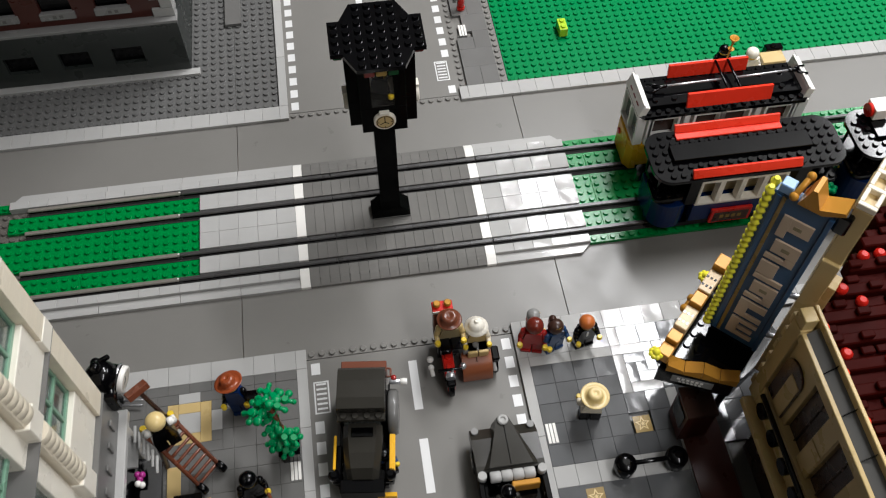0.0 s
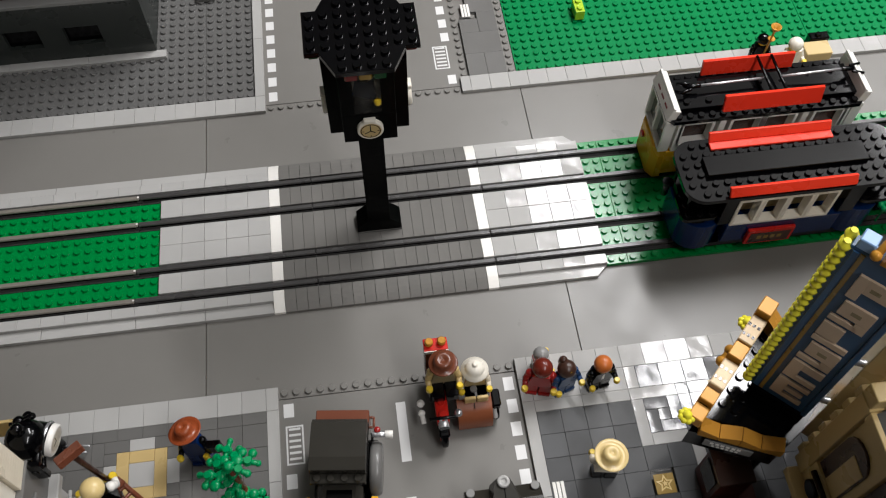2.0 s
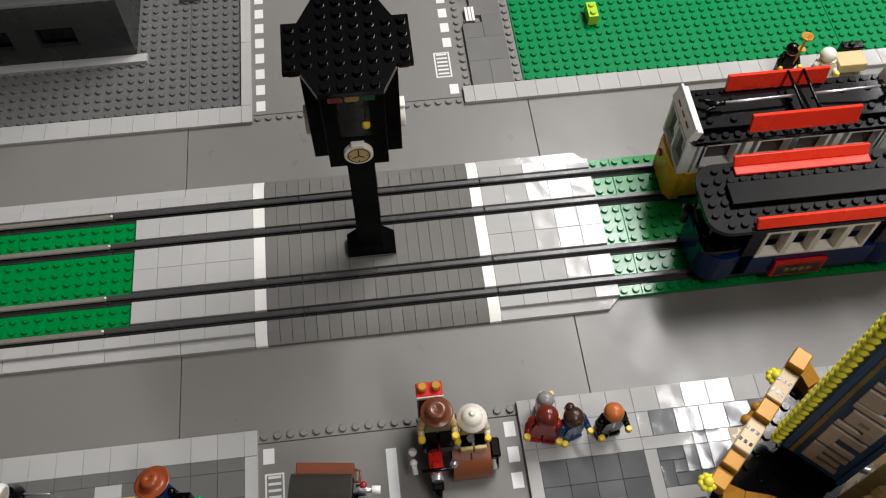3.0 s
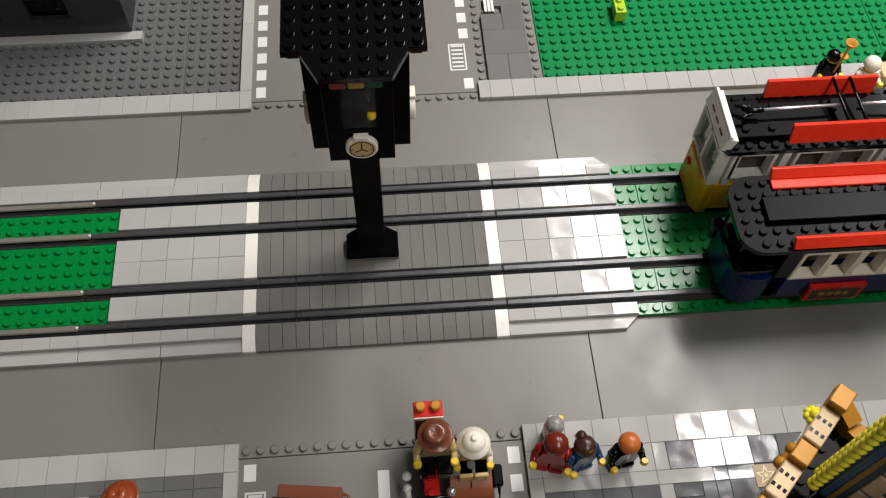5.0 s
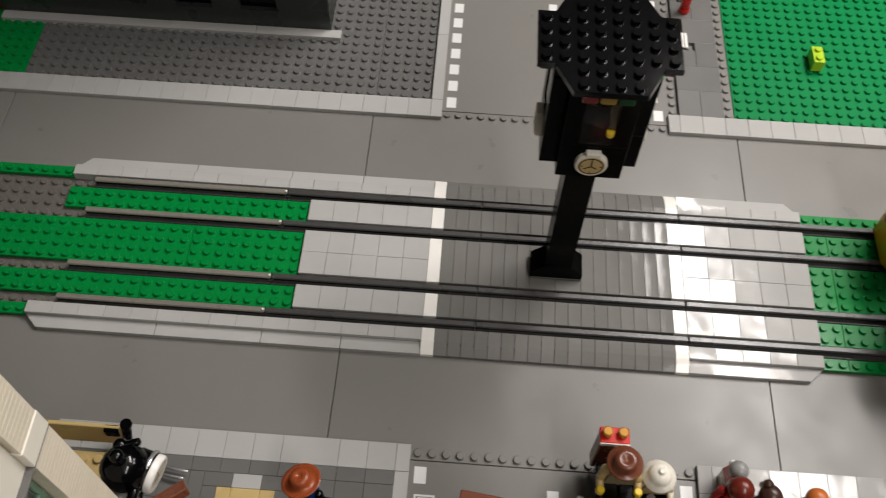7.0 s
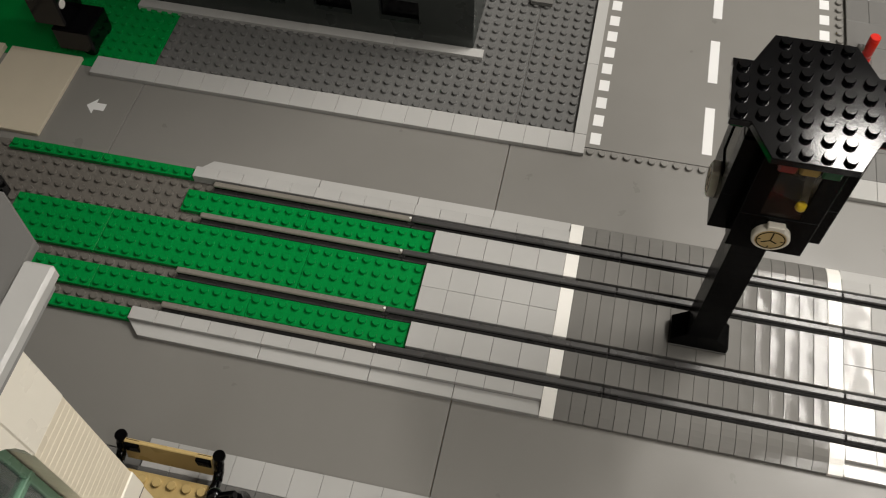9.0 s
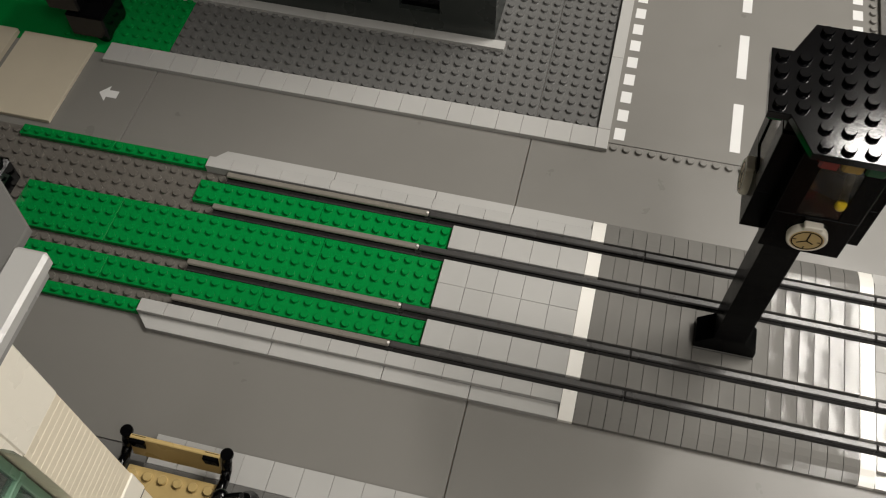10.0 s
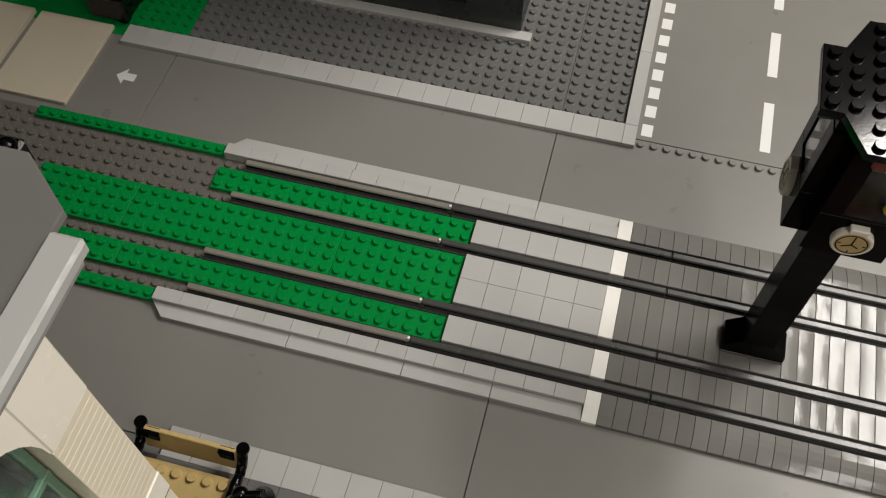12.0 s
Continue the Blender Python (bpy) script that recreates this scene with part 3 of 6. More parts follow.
    return solid(name, sh, label, "toy figure", "toy townspeople", m=Matrix.Translation((x * S, y * S, z * S)) @ Matrix.Rotation(radians(lean[0]), 4, "X") @ Matrix.Rotation(radians(lean[1]), 4, "Y") @ Matrix.Rotation(radians(turn), 4, "Z") @ Matrix.Diagonal((scale, scale, scale, 1)))


# ---- clock tower signal cabin ----
def clock_tower():
    tw = thing("clock_tower", "black signal cabin on a slim pillar with cream clock faces", "clock tower", 10, 8, 0.8)
    part("plinth", Shape().box(-2, 2, -1, 1, 0.0, 0.12, M_DGREY, 0.02), tw, "grey plinth plate")
    b = Shape()
    b.extrude([(-2, 0.12), (2, 0.12), (2, 0.75), (1.0, 1.75), (-1.0, 1.75), (-2, 0.75)], -0.95, 0.95, M_JET, "y")
    part("foot", b, tw)
    for i in range(12):
        part("pillar_brick", Shape().box(-0.99, 0.99, -0.99, 0.99, 1.75 + 1.1875 * i, 2.9365 + 1.1875 * i, M_JET, 0.008), tw)
    for x0, x1, y0, y1 in ((-3, 3, -2, 2), (-2, 2, -3, -2.002), (-2, 2, 2.002, 3)):
        part("cabin_base", Shape().box(x0, x1, y0, y1, 16.0, 19.0, M_JET, 0.03), tw)
    for sx in (-1, 1):
        for sy in (-1, 1):
            posts = Shape()
            for cx, cy in ((2.5, 1.5), (1.5, 2.5), (1.5, 1.5)):
                posts.box(sx * cx - 0.5, sx * cx + 0.5, sy * cy - 0.5, sy * cy + 0.5, 19.0, 23.7, M_JET, 0.03)
            part("corner_post", posts, tw)
    part("cabin_core", Shape().box(-1.9, 1.9, -0.9, 0.9, 19.0, 23.7, M_JET, 0.03), tw)
    head = Shape()
    for x0, x1, y0, y1 in ((-3, 3, -2, 2), (-2, 2, -3, -2), (-2, 2, 2, 3)):
        head.box(x0, x1, y0, y1, 23.4, 24.3, M_JET, 0.03)
    part("cabin_head", head, tw)
    roof = Shape()
    outline = [(-2, -4), (2, -4), (3, -2), (4, -2), (4, 2), (3, 2), (2, 4), (-2, 4), (-3, 2), (-4, 2), (-4, -2), (-3, -2)]
    roof.prism(outline, 24.3, 24.7, M_BLACK)
    for y in range(-4, 4):
        half = 2 if y in (-4, -3, 2, 3) else 4
        for x in range(-half, half):
            roof.stud(x + 0.5, y + 0.5, 24.7, M_BLACK, 16)
    part("roof", roof, tw, "black studded roof plate with angled corners")
    for turn in (0, 90, 180, 270):
        m = Matrix.Rotation(radians(turn), 4, "Z")
        rim = Shape()
        rim.at = m
        rim.lathe((0, -3, 17.55), [(0.98, 0), (0.98, -0.32), (0.86, -0.4), (0.8, -0.36)], M_CREAM, 28, "y")
        rim.box(-0.45, 0.45, -3.42, -3.0, 18.4, 18.72, M_CREAM, 0.05)
        clock = part("clock", rim, tw, "round cream clock face with a white rim")
        face = Shape()
        face.at = m
        face.lathe((0, -3.36, 17.55), [(0.8, 0), (0.8, -0.02)], M_TAN, 28, "y")
        part("dial", face, clock)
        ring = Shape()
        ring.at = m
        for i in range(28):
            a = 2 * math.pi * i / 28
            ring.at = m @ Matrix.Translation((0, -3.385, 17.55)) @ Matrix.Rotation(a, 4, "Y")
            ring.box(-0.09, 0.09, -0.012, 0, 0.68, 0.74, M_BLACK, 0.002)
            if i % 7 == 0:
                ring.box(-0.03, 0.03, -0.012, 0, 0.5, 0.66, M_BLACK, 0.002)
        part("dial_marks", ring, clock)
        pointer = Shape()
        for a, ln in ((0, 0.55), (120, 0.4), (240, 0.5)):
            pointer.at = m @ Matrix.Translation((0, -3.39, 17.55)) @ Matrix.Rotation(radians(a), 4, "Y")
            pointer.box(-0.035, 0.035, -0.02, 0, -0.05, ln, M_BLACK, 0.004)
        part("clock_pointer", pointer, clock)
        pn = Shape()
        pn.at = m
        pn.box(-1.0, 1.0, -2.92, -2.84, 19.0, 23.4, M_SMOKE, 0.01)
        part("cabin_pane", pn, tw, "smoked glass pane")
        # dark lens colours carry the shade under the roof overhang
        for i, mat in enumerate((M_DRED, M_OGOLD, M_DGREEN)):
            lens = Shape()
            lens.at = m
            lens.box(-1.45 + i, -0.55 + i, -3.8, -3.05, 23.5, 24.27, mat, 0.1)
            part("signal_lamp", lens, tw, ("red signal lamp", "yellow signal lamp", "green signal lamp")[i])
    return tw


clock_tower()
figure("toy_signalman", "small toy figure with white arms inside the signal cabin", 10.0, 6.35, 19.0, -20, M_DBLUE, M_BLACK, "cap", M_BLACK, M_WHITE, head_mat=M_SKIN)


# ---- trams ----
def rounded(x0, x1, y0, y1, r, n=5):
    pts = []
    for cx, cy, a0 in ((x1 - r, y0 + r, -90), (x1 - r, y1 - r, 0), (x0 + r, y1 - r, 90), (x0 + r, y0 + r, 180)):
        for i in range(n + 1):
            a = radians(a0 + 90 * i / n)
            pts.append((cx + r * math.cos(a), cy + r * math.sin(a)))
    return pts


def window_strip(parent, x0, n, w, y, z0, z1, face, mat=M_WHITE, glazed=True):
    """A row of n framed openings along x on the side y; face is -1 towards -y."""
    t = 0.28
    for i in range(n):
        a, b = x0 + i * w, x0 + (i + 1) * w
        fr = Shape()
        y0, y1 = (y, y + 0.9) if face < 0 else (y - 0.9, y)
        fr.box(a, b, y0, y1, z0, z0 + t, mat, 0.03).box(a, b, y0, y1, z1 - t, z1, mat, 0.03)
        fr.box(a, a + t, y0, y1, z0 + t, z1 - t, mat, 0.03).box(b - t, b, y0, y1, z0 + t, z1 - t, mat, 0.03)
        win = part("window", fr, parent, "white window frame")
        if not glazed:
            continue
        pane = Shape().box(a + t, b - t, (y0 + y1) / 2 - 0.06, (y0 + y1) / 2 + 0.06, z0 + t, z1 - t, M_GLASS, 0.01)
        part("pane", pane, win)


def red_board(parent, x0, x1, y, z0, z1, lean):
    sh = Shape()
    sh.at = Matrix.Translation((0, y, z0)) @ Matrix.Rotation(radians(lean), 4, "X")
    sh.box(x0, x1, -0.16, 0.16, 0, z1 - z0, M_ORED, 0.05)
    part("roof_board", sh, parent, "long red roof board")


def blue_tram(x, length, label, sign=True):
    tr = thing("tram", label, "tram", x, 4, 0, group="trams on the tracks")
    L = length
    ch = Shape().prism(rounded(0.8, L - 0.8, -2.6, 2.6, 1.6), 0.95, 1.6, M_BLACK)
    part("chassis", ch, tr)
    for wx in (4, 6.2, L - 6.2, L - 4):
        for y in (-2, 2):
            wh = Shape().cyl((wx, y - 0.2 if y > 0 else y - 0.2, 1.4), 0.85, 0.4, M_BLACK, 18, "y")
            part("wheel", wh, tr)
    for a, b in ((0.6, 4.6), (L - 4.6, L - 0.6)):
        part("end_panel", Shape().prism(rounded(a, b, -3.0, 3.0, 1.9, 6), 1.5, 5.0, M_BLUE), tr, "rounded blue end panel")
    side = Shape().box(4.6, L - 4.6, -2.98, 2.98, 2.2, 4.8, M_BLUE, 0.04)
    side.box(4.6, L - 4.6, -2.7, 2.7, 1.6, 2.2, M_BLACK, 0.03)
    part("side_panel", side, tr)
    cabin = Shape().box(3.6, 5.0, -2.9, 2.9, 5.0, 9.0, M_BLACK, 0.04).box(L - 5.0, L - 3.6, -2.9, 2.9, 5.0, 9.0, M_BLACK, 0.04)
    cabin.box(5.0, L - 5.0, -1.6, 1.6, 5.0, 9.0, M_DTAN, 0.04)
    part("cabin", cabin, tr)
    for a, b in ((0.2, 3.4), (L - 3.4, L - 0.2)):
        part("platform_core", Shape().prism(rounded(a + 0.6, b, -2.5, 2.5, 1.2), 5.0, 6.0, M_BLACK), tr)
        step = Shape().prism(rounded(a, b, -3.0, -0.1, 0.5), 6.1, 6.5, M_BLACK)
        for i in range(3):
            for j in range(3):
                step.stud(a + 0.6 + i, -2.5 + j, 6.5, M_BLACK, 14)
        part("step_roof", step, tr, "black studded step")
    brake = Shape().cyl((-0.1, 1.0, 5.0), 0.3, 1.6, M_BLACK, 12).cyl((-0.1, 1.0, 6.6), 0.48, 0.3, M_BLACK, 14)
    part("brake_post", brake, tr)
    for sx in (0.9, L - 0.9):
        for sy in (-1.7, 1.7):
            part("grab_rail", Shape().rod((sx, sy, 5.0), (sx, sy, 9.0), 0.16, M_BLACK), tr)
    window_strip(tr, 4.7, 4, (L - 10.6) / 4, -3.0, 4.8, 8.6, -1, M_CREAM, False)
    window_strip(tr, 4.7, 4, (L - 10.6) / 4, 3.0, 4.8, 8.6, 1, M_CREAM, False)
    roof = Shape().prism(rounded(0, L, -3.2, 3.2, 1.8, 6), 9.0, 9.4, M_BLACK)
    n = int(L)
    for i in range(n):
        for j in range(-3, 3):
            px, py = i + 0.5 + (L - n) / 2, j + 0.5
            if (2.2 < px < L - 3.0 and -0.9 < py < 1.1) or (abs(py) > 2.2 and (px < 1 or px > L - 1)):
                continue
            roof.stud(px, py, 9.4, M_BLACK, 14)
    part("roof", roof, tr, "black studded roof with rounded ends")
    part("roof_panel", Shape().box(2.2, L - 3.2, -0.9, 1.1, 9.4, 9.85, M_BLACK, 0.05), tr)
    red_board(tr, 3.5, L - 5.0, -3.0, 9.4, 10.35, -30)
    red_board(tr, 3.3, L - 5.3, 2.75, 9.62, 10.45, -32)
    ledge = Shape().box(3.3, L - 5.3, 1.9, 2.75, 9.4, 9.62, M_ORED, 0.04)
    part("board_foot", ledge, tr)
    if sign:
        sg = Shape().box(6.7, 11.0, -3.35, -2.99, 1.9, 4.0, M_RED, 0.05)
        plate = part("number_board", sg, tr, "red board with gold bars")
        bars = Shape().box(7.0, 10.7, -3.37, -3.35, 2.1, 3.6, M_DBROWN, 0.01)
        for i in range(4):
            bars.box(7.7 + i * 0.62, 8.1 + i * 0.62, -3.39, -3.37, 2.65, 3.15, M_OGOLD, 0.008)
        part("number_panel", bars, plate, "dark panel with gold bars")
    return tr


blue_tram(35.4, 19.5, "blue and black toy tram with red roof boards and white windows")
blue_tram(56.2, 19.6, "trailing blue toy tram car with black studded roof", False)


def cream_tram():
    tr = thing("tram", "yellow and white toy tram with black roof and trolley poles", "tram", 35.7, 12, 0, group="trams on the tracks")
    L = 18.6
    part("chassis", Shape().prism(rounded(0.8, L - 0.8, -2.3, 2.3, 0.8), 0.95, 1.6, M_BLACK), tr)
    for wx in (4, 6, L - 6, L - 4):
        for y in (-2, 2):
            part("wheel", Shape().cyl((wx, y - 0.2, 1.4), 0.85, 0.4, M_BLACK, 18, "y"), tr)
    low = Shape().box(1.0, L - 1.0, -2.5, 2.5, 1.6, 4.9, M_YELLOW, 0.04)
    part("lower_body", low, tr, "yellow lower body")
    for a, b in ((0.0, 1.2), (L - 1.2, L)):
        nose = Shape().prism([(a + (0.5 if a < 1 else 0), -2.4), (b - (0.0 if a < 1 else 0.5), -2.4), (b, -1.6), (b, 1.6), (b - (0.0 if a < 1 else 0.5), 2.4), (a + (0.5 if a < 1 else 0), 2.4), (a, 1.6), (a, -1.6)], 1.0, 4.9, M_YELLOW)
        end = part("end_panel", nose, tr, "yellow end panel")
        lampx = -0.18 if a < 1 else L
        part("tail_lamp", Shape().cyl((lampx, 0.9, 3.6), 0.35, 0.18, M_RED, 14, "x"), end, "red round lamp")
        fr = Shape()
        x0, x1 = (0.25, 1.2) if a < 1 else (L - 1.2, L - 0.25)
        for y in (-2.4, -0.15, 2.1):
            fr.box(x0, x1, y, y + 0.3, 4.9, 9.0, M_WHITE, 0.03)
        fr.box(x0, x1, -2.1, 2.1, 4.9, 5.3, M_WHITE, 0.03).box(x0, x1, -2.1, 2.1, 8.6, 9.0, M_WHITE, 0.03)
        win = part("end_window", fr, tr, "white end window frame")
        part("pane", Shape().box((x0 + x1) / 2 - 0.05, (x0 + x1) / 2 + 0.05, -2.1, 2.1, 5.3, 8.6, M_GLASS, 0.01), win)
    for i in range(5):
        px = 1.4 + i * (L - 2.8 - 0.6) / 4
        for y0 in (-2.5, 1.9):
            part("window_post", Shape().box(px, px + 0.6, y0, y0 + 0.6, 4.9, 9.0, M_WHITE, 0.03), tr)
    window_strip(tr, 1.6, 1, 3.2, -2.5, 5.6, 8.8, -1, M_WHITE, False)
    window_strip(tr, L - 4.8, 1, 3.2, -2.5, 5.6, 8.8, -1, M_WHITE, False)
    window_strip(tr, 6.2, 2, 3.1, -2.5, 5.6, 8.8, -1, M_WHITE, False)
    part("interior", Shape().box(1.8, L - 1.8, -1.6, 1.6, 4.9, 8.8, M_DBROWN, 0.03), tr)
    roof = Shape().prism([(0.2, -2.0), (0.8, -2.7), (L - 0.8, -2.7), (L - 0.2, -2.0), (L - 0.2, 2.0), (L - 0.8, 2.7), (0.8, 2.7), (0.2, 2.0)], 9.0, 9.4, M_BLACK)
    for i in range(1, 18):
        roof.stud(i + 0.3, -2.2, 9.4, M_BLACK, 14)
        roof.stud(i + 0.3, 2.2, 9.4, M_BLACK, 14)
    part("roof", roof, tr, "black roof plate")
    up = Shape().box(1.0, L - 1.0, -1.7, 1.7, 9.4, 9.9, M_BLACK, 0.05)
    for i in (2.2, 4.2, 13.4, 15.6):
        up.stud(i, -1.0, 9.9, M_BLACK, 14)
        up.stud(i + 0.5, 1.0, 9.9, M_BLACK, 14)
    part("roof_panel", up, tr)
    for x0, lean in ((0.1, 16), (L - 1.1, 10)):
        sh = Shape()
        sh.at = Matrix.Translation((x0, 0, 9.3)) @ Matrix.Rotation(radians(lean), 4, "Y")
        sh.box(0, 0.8, -2.4, 2.4, 0, 1.35, M_WHITE, 0.05)
        sh.box(0, 0.25, -2.4, 2.4, 1.35, 1.6, M_WHITE, 0.04)
        bd = part("end_board", sh, tr, "white end board with red bars" if x0 < 1 else "plain white end board")
        if x0 > 1:
            continue
        st = Shape()
        st.at = sh.at
        for k in range(3):
            st.box(-0.03, 0.0, -1.5 + k * 1.1, -0.8 + k * 1.1, 0.6, 0.78, M_DRED, 0.004)
        part("board_bars", st, bd)
    red_board(tr, 5.0, 13.9, -2.4, 9.9, 11.6, -14)
    red_board(tr, 4.4, 12.9, 2.2, 9.6, 11.2, -10)
    base = Shape().box(9.0, 11.4, -1.2, 1.2, 9.9, 10.3, M_BLACK, 0.04)
    base.rod((9.5, -1.8, 10.9), (9.3, 2.4, 11.2), 0.13, M_BLACK).rod((10.8, -1.8, 10.9), (10.6, 2.4, 11.2), 0.13, M_BLACK)
    part("pole_base", base, tr)
    for x0, x1, z1 in ((9.4, 3.6, 10.6), (11.0, 16.4, 10.9)):
        rod = Shape().rod((x0, 0.3, 10.6), (x1, 0.2, z1), 0.13, M_SILVER)
        pole = part("trolley_pole", rod, tr, "thin grey trolley pole")
        s = -1 if x1 < x0 else 1
        clip = Shape().rod((x1, 0.2, z1), (x1 + s * 1.2, 0.2, z1 - 0.1), 0.22, M_BLACK)
        clip.rod((x1 + s * 0.9, -0.15, z1), (x1 + s * 2.0, -0.35, z1 - 0.2), 0.14, M_BLACK).rod((x1 + s * 0.9, 0.5, z1), (x1 + s * 2.0, 0.8, z1 - 0.2), 0.14, M_BLACK)
        part("pole_shoe", clip, pole, "black clip")
    return tr


cream_tram()
coup = Shape().rod((55.0, 3.4, 2.4), (56.4, 3.4, 2.4), 0.2, M_BLACK).box(54.6, 56.6, 2.6, 5.4, 1.9, 2.2, M_BLACK, 0.04)
coup.rod((55.2, 2.6, 2.2), (55.2, 2.6, 6.0), 0.14, M_BLACK)
solid("tram_coupling", coup, "black coupling bar between two tram cars", "coupling")
figure("toy_conductor", "small toy figure with blue cap between the tram cars", 55.6, 4.4, 2.2, 30, M_DTAN, M_BLACK, "cap", M_BLUE, M_SILVER)
lampbox = Shape().box(58.6, 60.4, 5.2, 7.0, 9.85, 11.2, M_WHITE, 0.06)
lampbox.cyl((58.6, 6.1, 10.5), 0.7, -0.35, M_RED, 18, "x")
solid("roof_lamp", lampbox, "white box with a red round lens on the tram roof", "lamp")
for gx, gy in ((54.9, 1.5), (56.2, 6.6)):
    gl = Shape()
    for k in range(5):
        a = k * 1.257
        gl.ball((gx + 0.4 * math.cos(a), gy + 0.4 * math.sin(a), 4.2 + 0.1 * (k % 2)), 0.32, M_LEAF, 8)
    gl.rod((gx, gy, 1.9), (gx, gy, 4.2), 0.1, M_LEAF, 6)
    solid("toy_flower", gl, "small green toy flower stem by the coupling", "toy plant", "toy flowers")

lime = Shape().box(33.5, 35.5, 32.0, 33.0, 0.22, 1.4, M_LIME, 0.03).studs(33.5, 35.5, 32, 33, 1.4, M_LIME, 14)
solid("lime_brick", lime, "single lime green toy brick lying on the baseplate", "toy brick", m=pose(34 * S, 32.5 * S, 0, 0, 0, 90) @ Matrix.Translation((-34.5 * S, -32.5 * S, 0)))
post = Shape().cyl((22.3, 38.1, 0.4), 0.5, 0.5, M_RED, 16)
post.cyl((22.3, 38.1, 0.9), 0.45, 2.4, M_RED, 16).cyl((21.7, 38.0, 2.0), 0.3, -0.4, M_DGREY, 12, "x")
solid("fire_hydrant", post, "small red toy hydrant on the pavement", "hydrant")


def drain_tile(x, y, turn):
    ob = thing("drain_cover", "white barred drain tile set in the pavement", "drain", x, y, 0.4, turn, group="drain covers")
    part("frame", Shape().box(-0.5, 0.5, -1, 1, 0, 0.03, M_DGREY, 0.01), ob)
    for i in range(3):
        part("bar", Shape().box(-0.46 + i * 0.33, -0.2 + i * 0.33, -0.95, 0.95, 0.03, 0.09, M_WHITE, 0.02), ob)


drain_tile(-1.6, -18.9, 0)
drain_tile(21.6, -18.9, 0)
drain_tile(21.9, 34.2, 0)


# ---- red brick town house on the far left corner ----
def town_house():
    hs = thing("town_house", "dark grey and dark red toy brick house with barred windows", "house")
    for i in range(4):
        tile(hs, 8, 1, -42 + 8 * i, 31.55, 0.0, M_LGREY, 0.5, "plinth_tile")
    cols = [(-37.4, -34.0), (-31.3, -27.9), (-25.2, -21.8), (-19.3, -15.8)]
    y0, y1 = 32.5, 33.5
    edges = [-42.0] + [e for c in cols for e in c] + [-11.0]
    for k in range(0, len(edges), 2):
        part("base_wall", Shape().box(edges[k], edges[k + 1], y0, y1, 0.5, 7.8, M_HOUSE, 0.004), hs, "dark grey base wall")
    for a, b in cols:
        part("base_wall", Shape().box(a, b, y0, y1, 0.5, 2.4, M_HOUSE, 0.004), hs)
        part("base_wall", Shape().box(a, b, y0, y1, 4.8, 7.8, M_HOUSE, 0.004), hs)
    part("base_wall", Shape().box(-12.0, -11.0, y1, 50, 0.5, 7.8, M_HOUSE, 0.03), hs)
    for a, b in cols:
        part("basement_window", Shape().box(a, b, y0 + 0.55, y0 + 0.75, 2.4, 4.8, M_BLACK, 0.02), hs)
    part("ledge", Shape().box(-42, -10.9, 32.3, 34.2, 7.8, 8.2, M_MGREY, 0.04), hs, "grey ledge")
    yw0, yw1 = 33.4, 34.4
    for k in range(0, len(edges), 2):
        part("upper_wall", Shape().box(edges[k], min(edges[k + 1], -11.4), yw0, yw1, 8.2, 18, M_RWALL, 0.004), hs, "dark red upper wall")
    for a, b in cols:
        part("upper_wall", Shape().box(a, b, yw0, yw1, 8.2, 9.2, M_RWALL, 0.004), hs)
        part("upper_wall", Shape().box(a, b, yw0, yw1, 14.5, 18, M_RWALL, 0.004), hs)
    part("upper_wall", Shape().box(-12.4, -11.4, yw1, 50, 8.2, 18, M_RWALL, 0.03), hs)
    # height out of view, added to keep the tube light off the west end
    part("attic_wall", Shape().box(-42, -11.4, yw0, yw1, 18.004, 44, M_RWALL, 0.03), hs, "dark red upper wall out of view, added to block light")
    part("attic_wall", Shape().box(-12.4, -11.4, yw1 + 0.004, 50, 18.004, 44, M_RWALL, 0.03), hs)
    for a, b in cols:
        win = part("window", Shape().box(a, b, yw0 + 0.5, yw0 + 0.7, 9.2, 14.5, M_BLACK, 0.02), hs, "black window")
        part("sill", Shape().box(a - 0.2, b + 0.2, yw0 - 0.35, yw0 + 0.3, 9.2, 10.1, M_MGREY, 0.05), win, "grey window sill")
        fl = Shape()
        for k in range(2):
            fl.box((a + b) / 2 - 0.5 + 0.7 * k, (a + b) / 2 - 0.1 + 0.7 * k, yw0 - 0.38, yw0 - 0.34, 9.45, 9.85, M_DGREY, 0.01)
        part("sill_mark", fl, win)
    for k in range(6):
        d = 1.0 if k % 2 else 2.0
        part("quoin", Shape().box(-11.4 - d, -11.05, 33.1, 35.0, 8.2 + 1.2 * k, 9.35 + 1.2 * k, M_LGREY, 0.04), hs, "light grey corner stone")
    # top and outer walls of the same unseen light-blocking height
    part("roof", Shape().box(-43, -11.2, 33.2, 52, 44.004, 44.4, M_DGREY, 0.04), hs)
    part("back_wall", Shape().box(-42, -11.2, 50.004, 51, 0.5, 44, M_RWALL, 0.03), hs)
    part("end_wall", Shape().box(-43, -42.004, 32.5, 51, 0.5, 44, M_RWALL, 0.03), hs)


town_house()
tile_path = thing("pavement_8", "dark grey garden path tile on the studded plate", "pavement", kind="structure")
tile(tile_path, 2, 8, -7, 39.4, 0.2, M_DGREY)


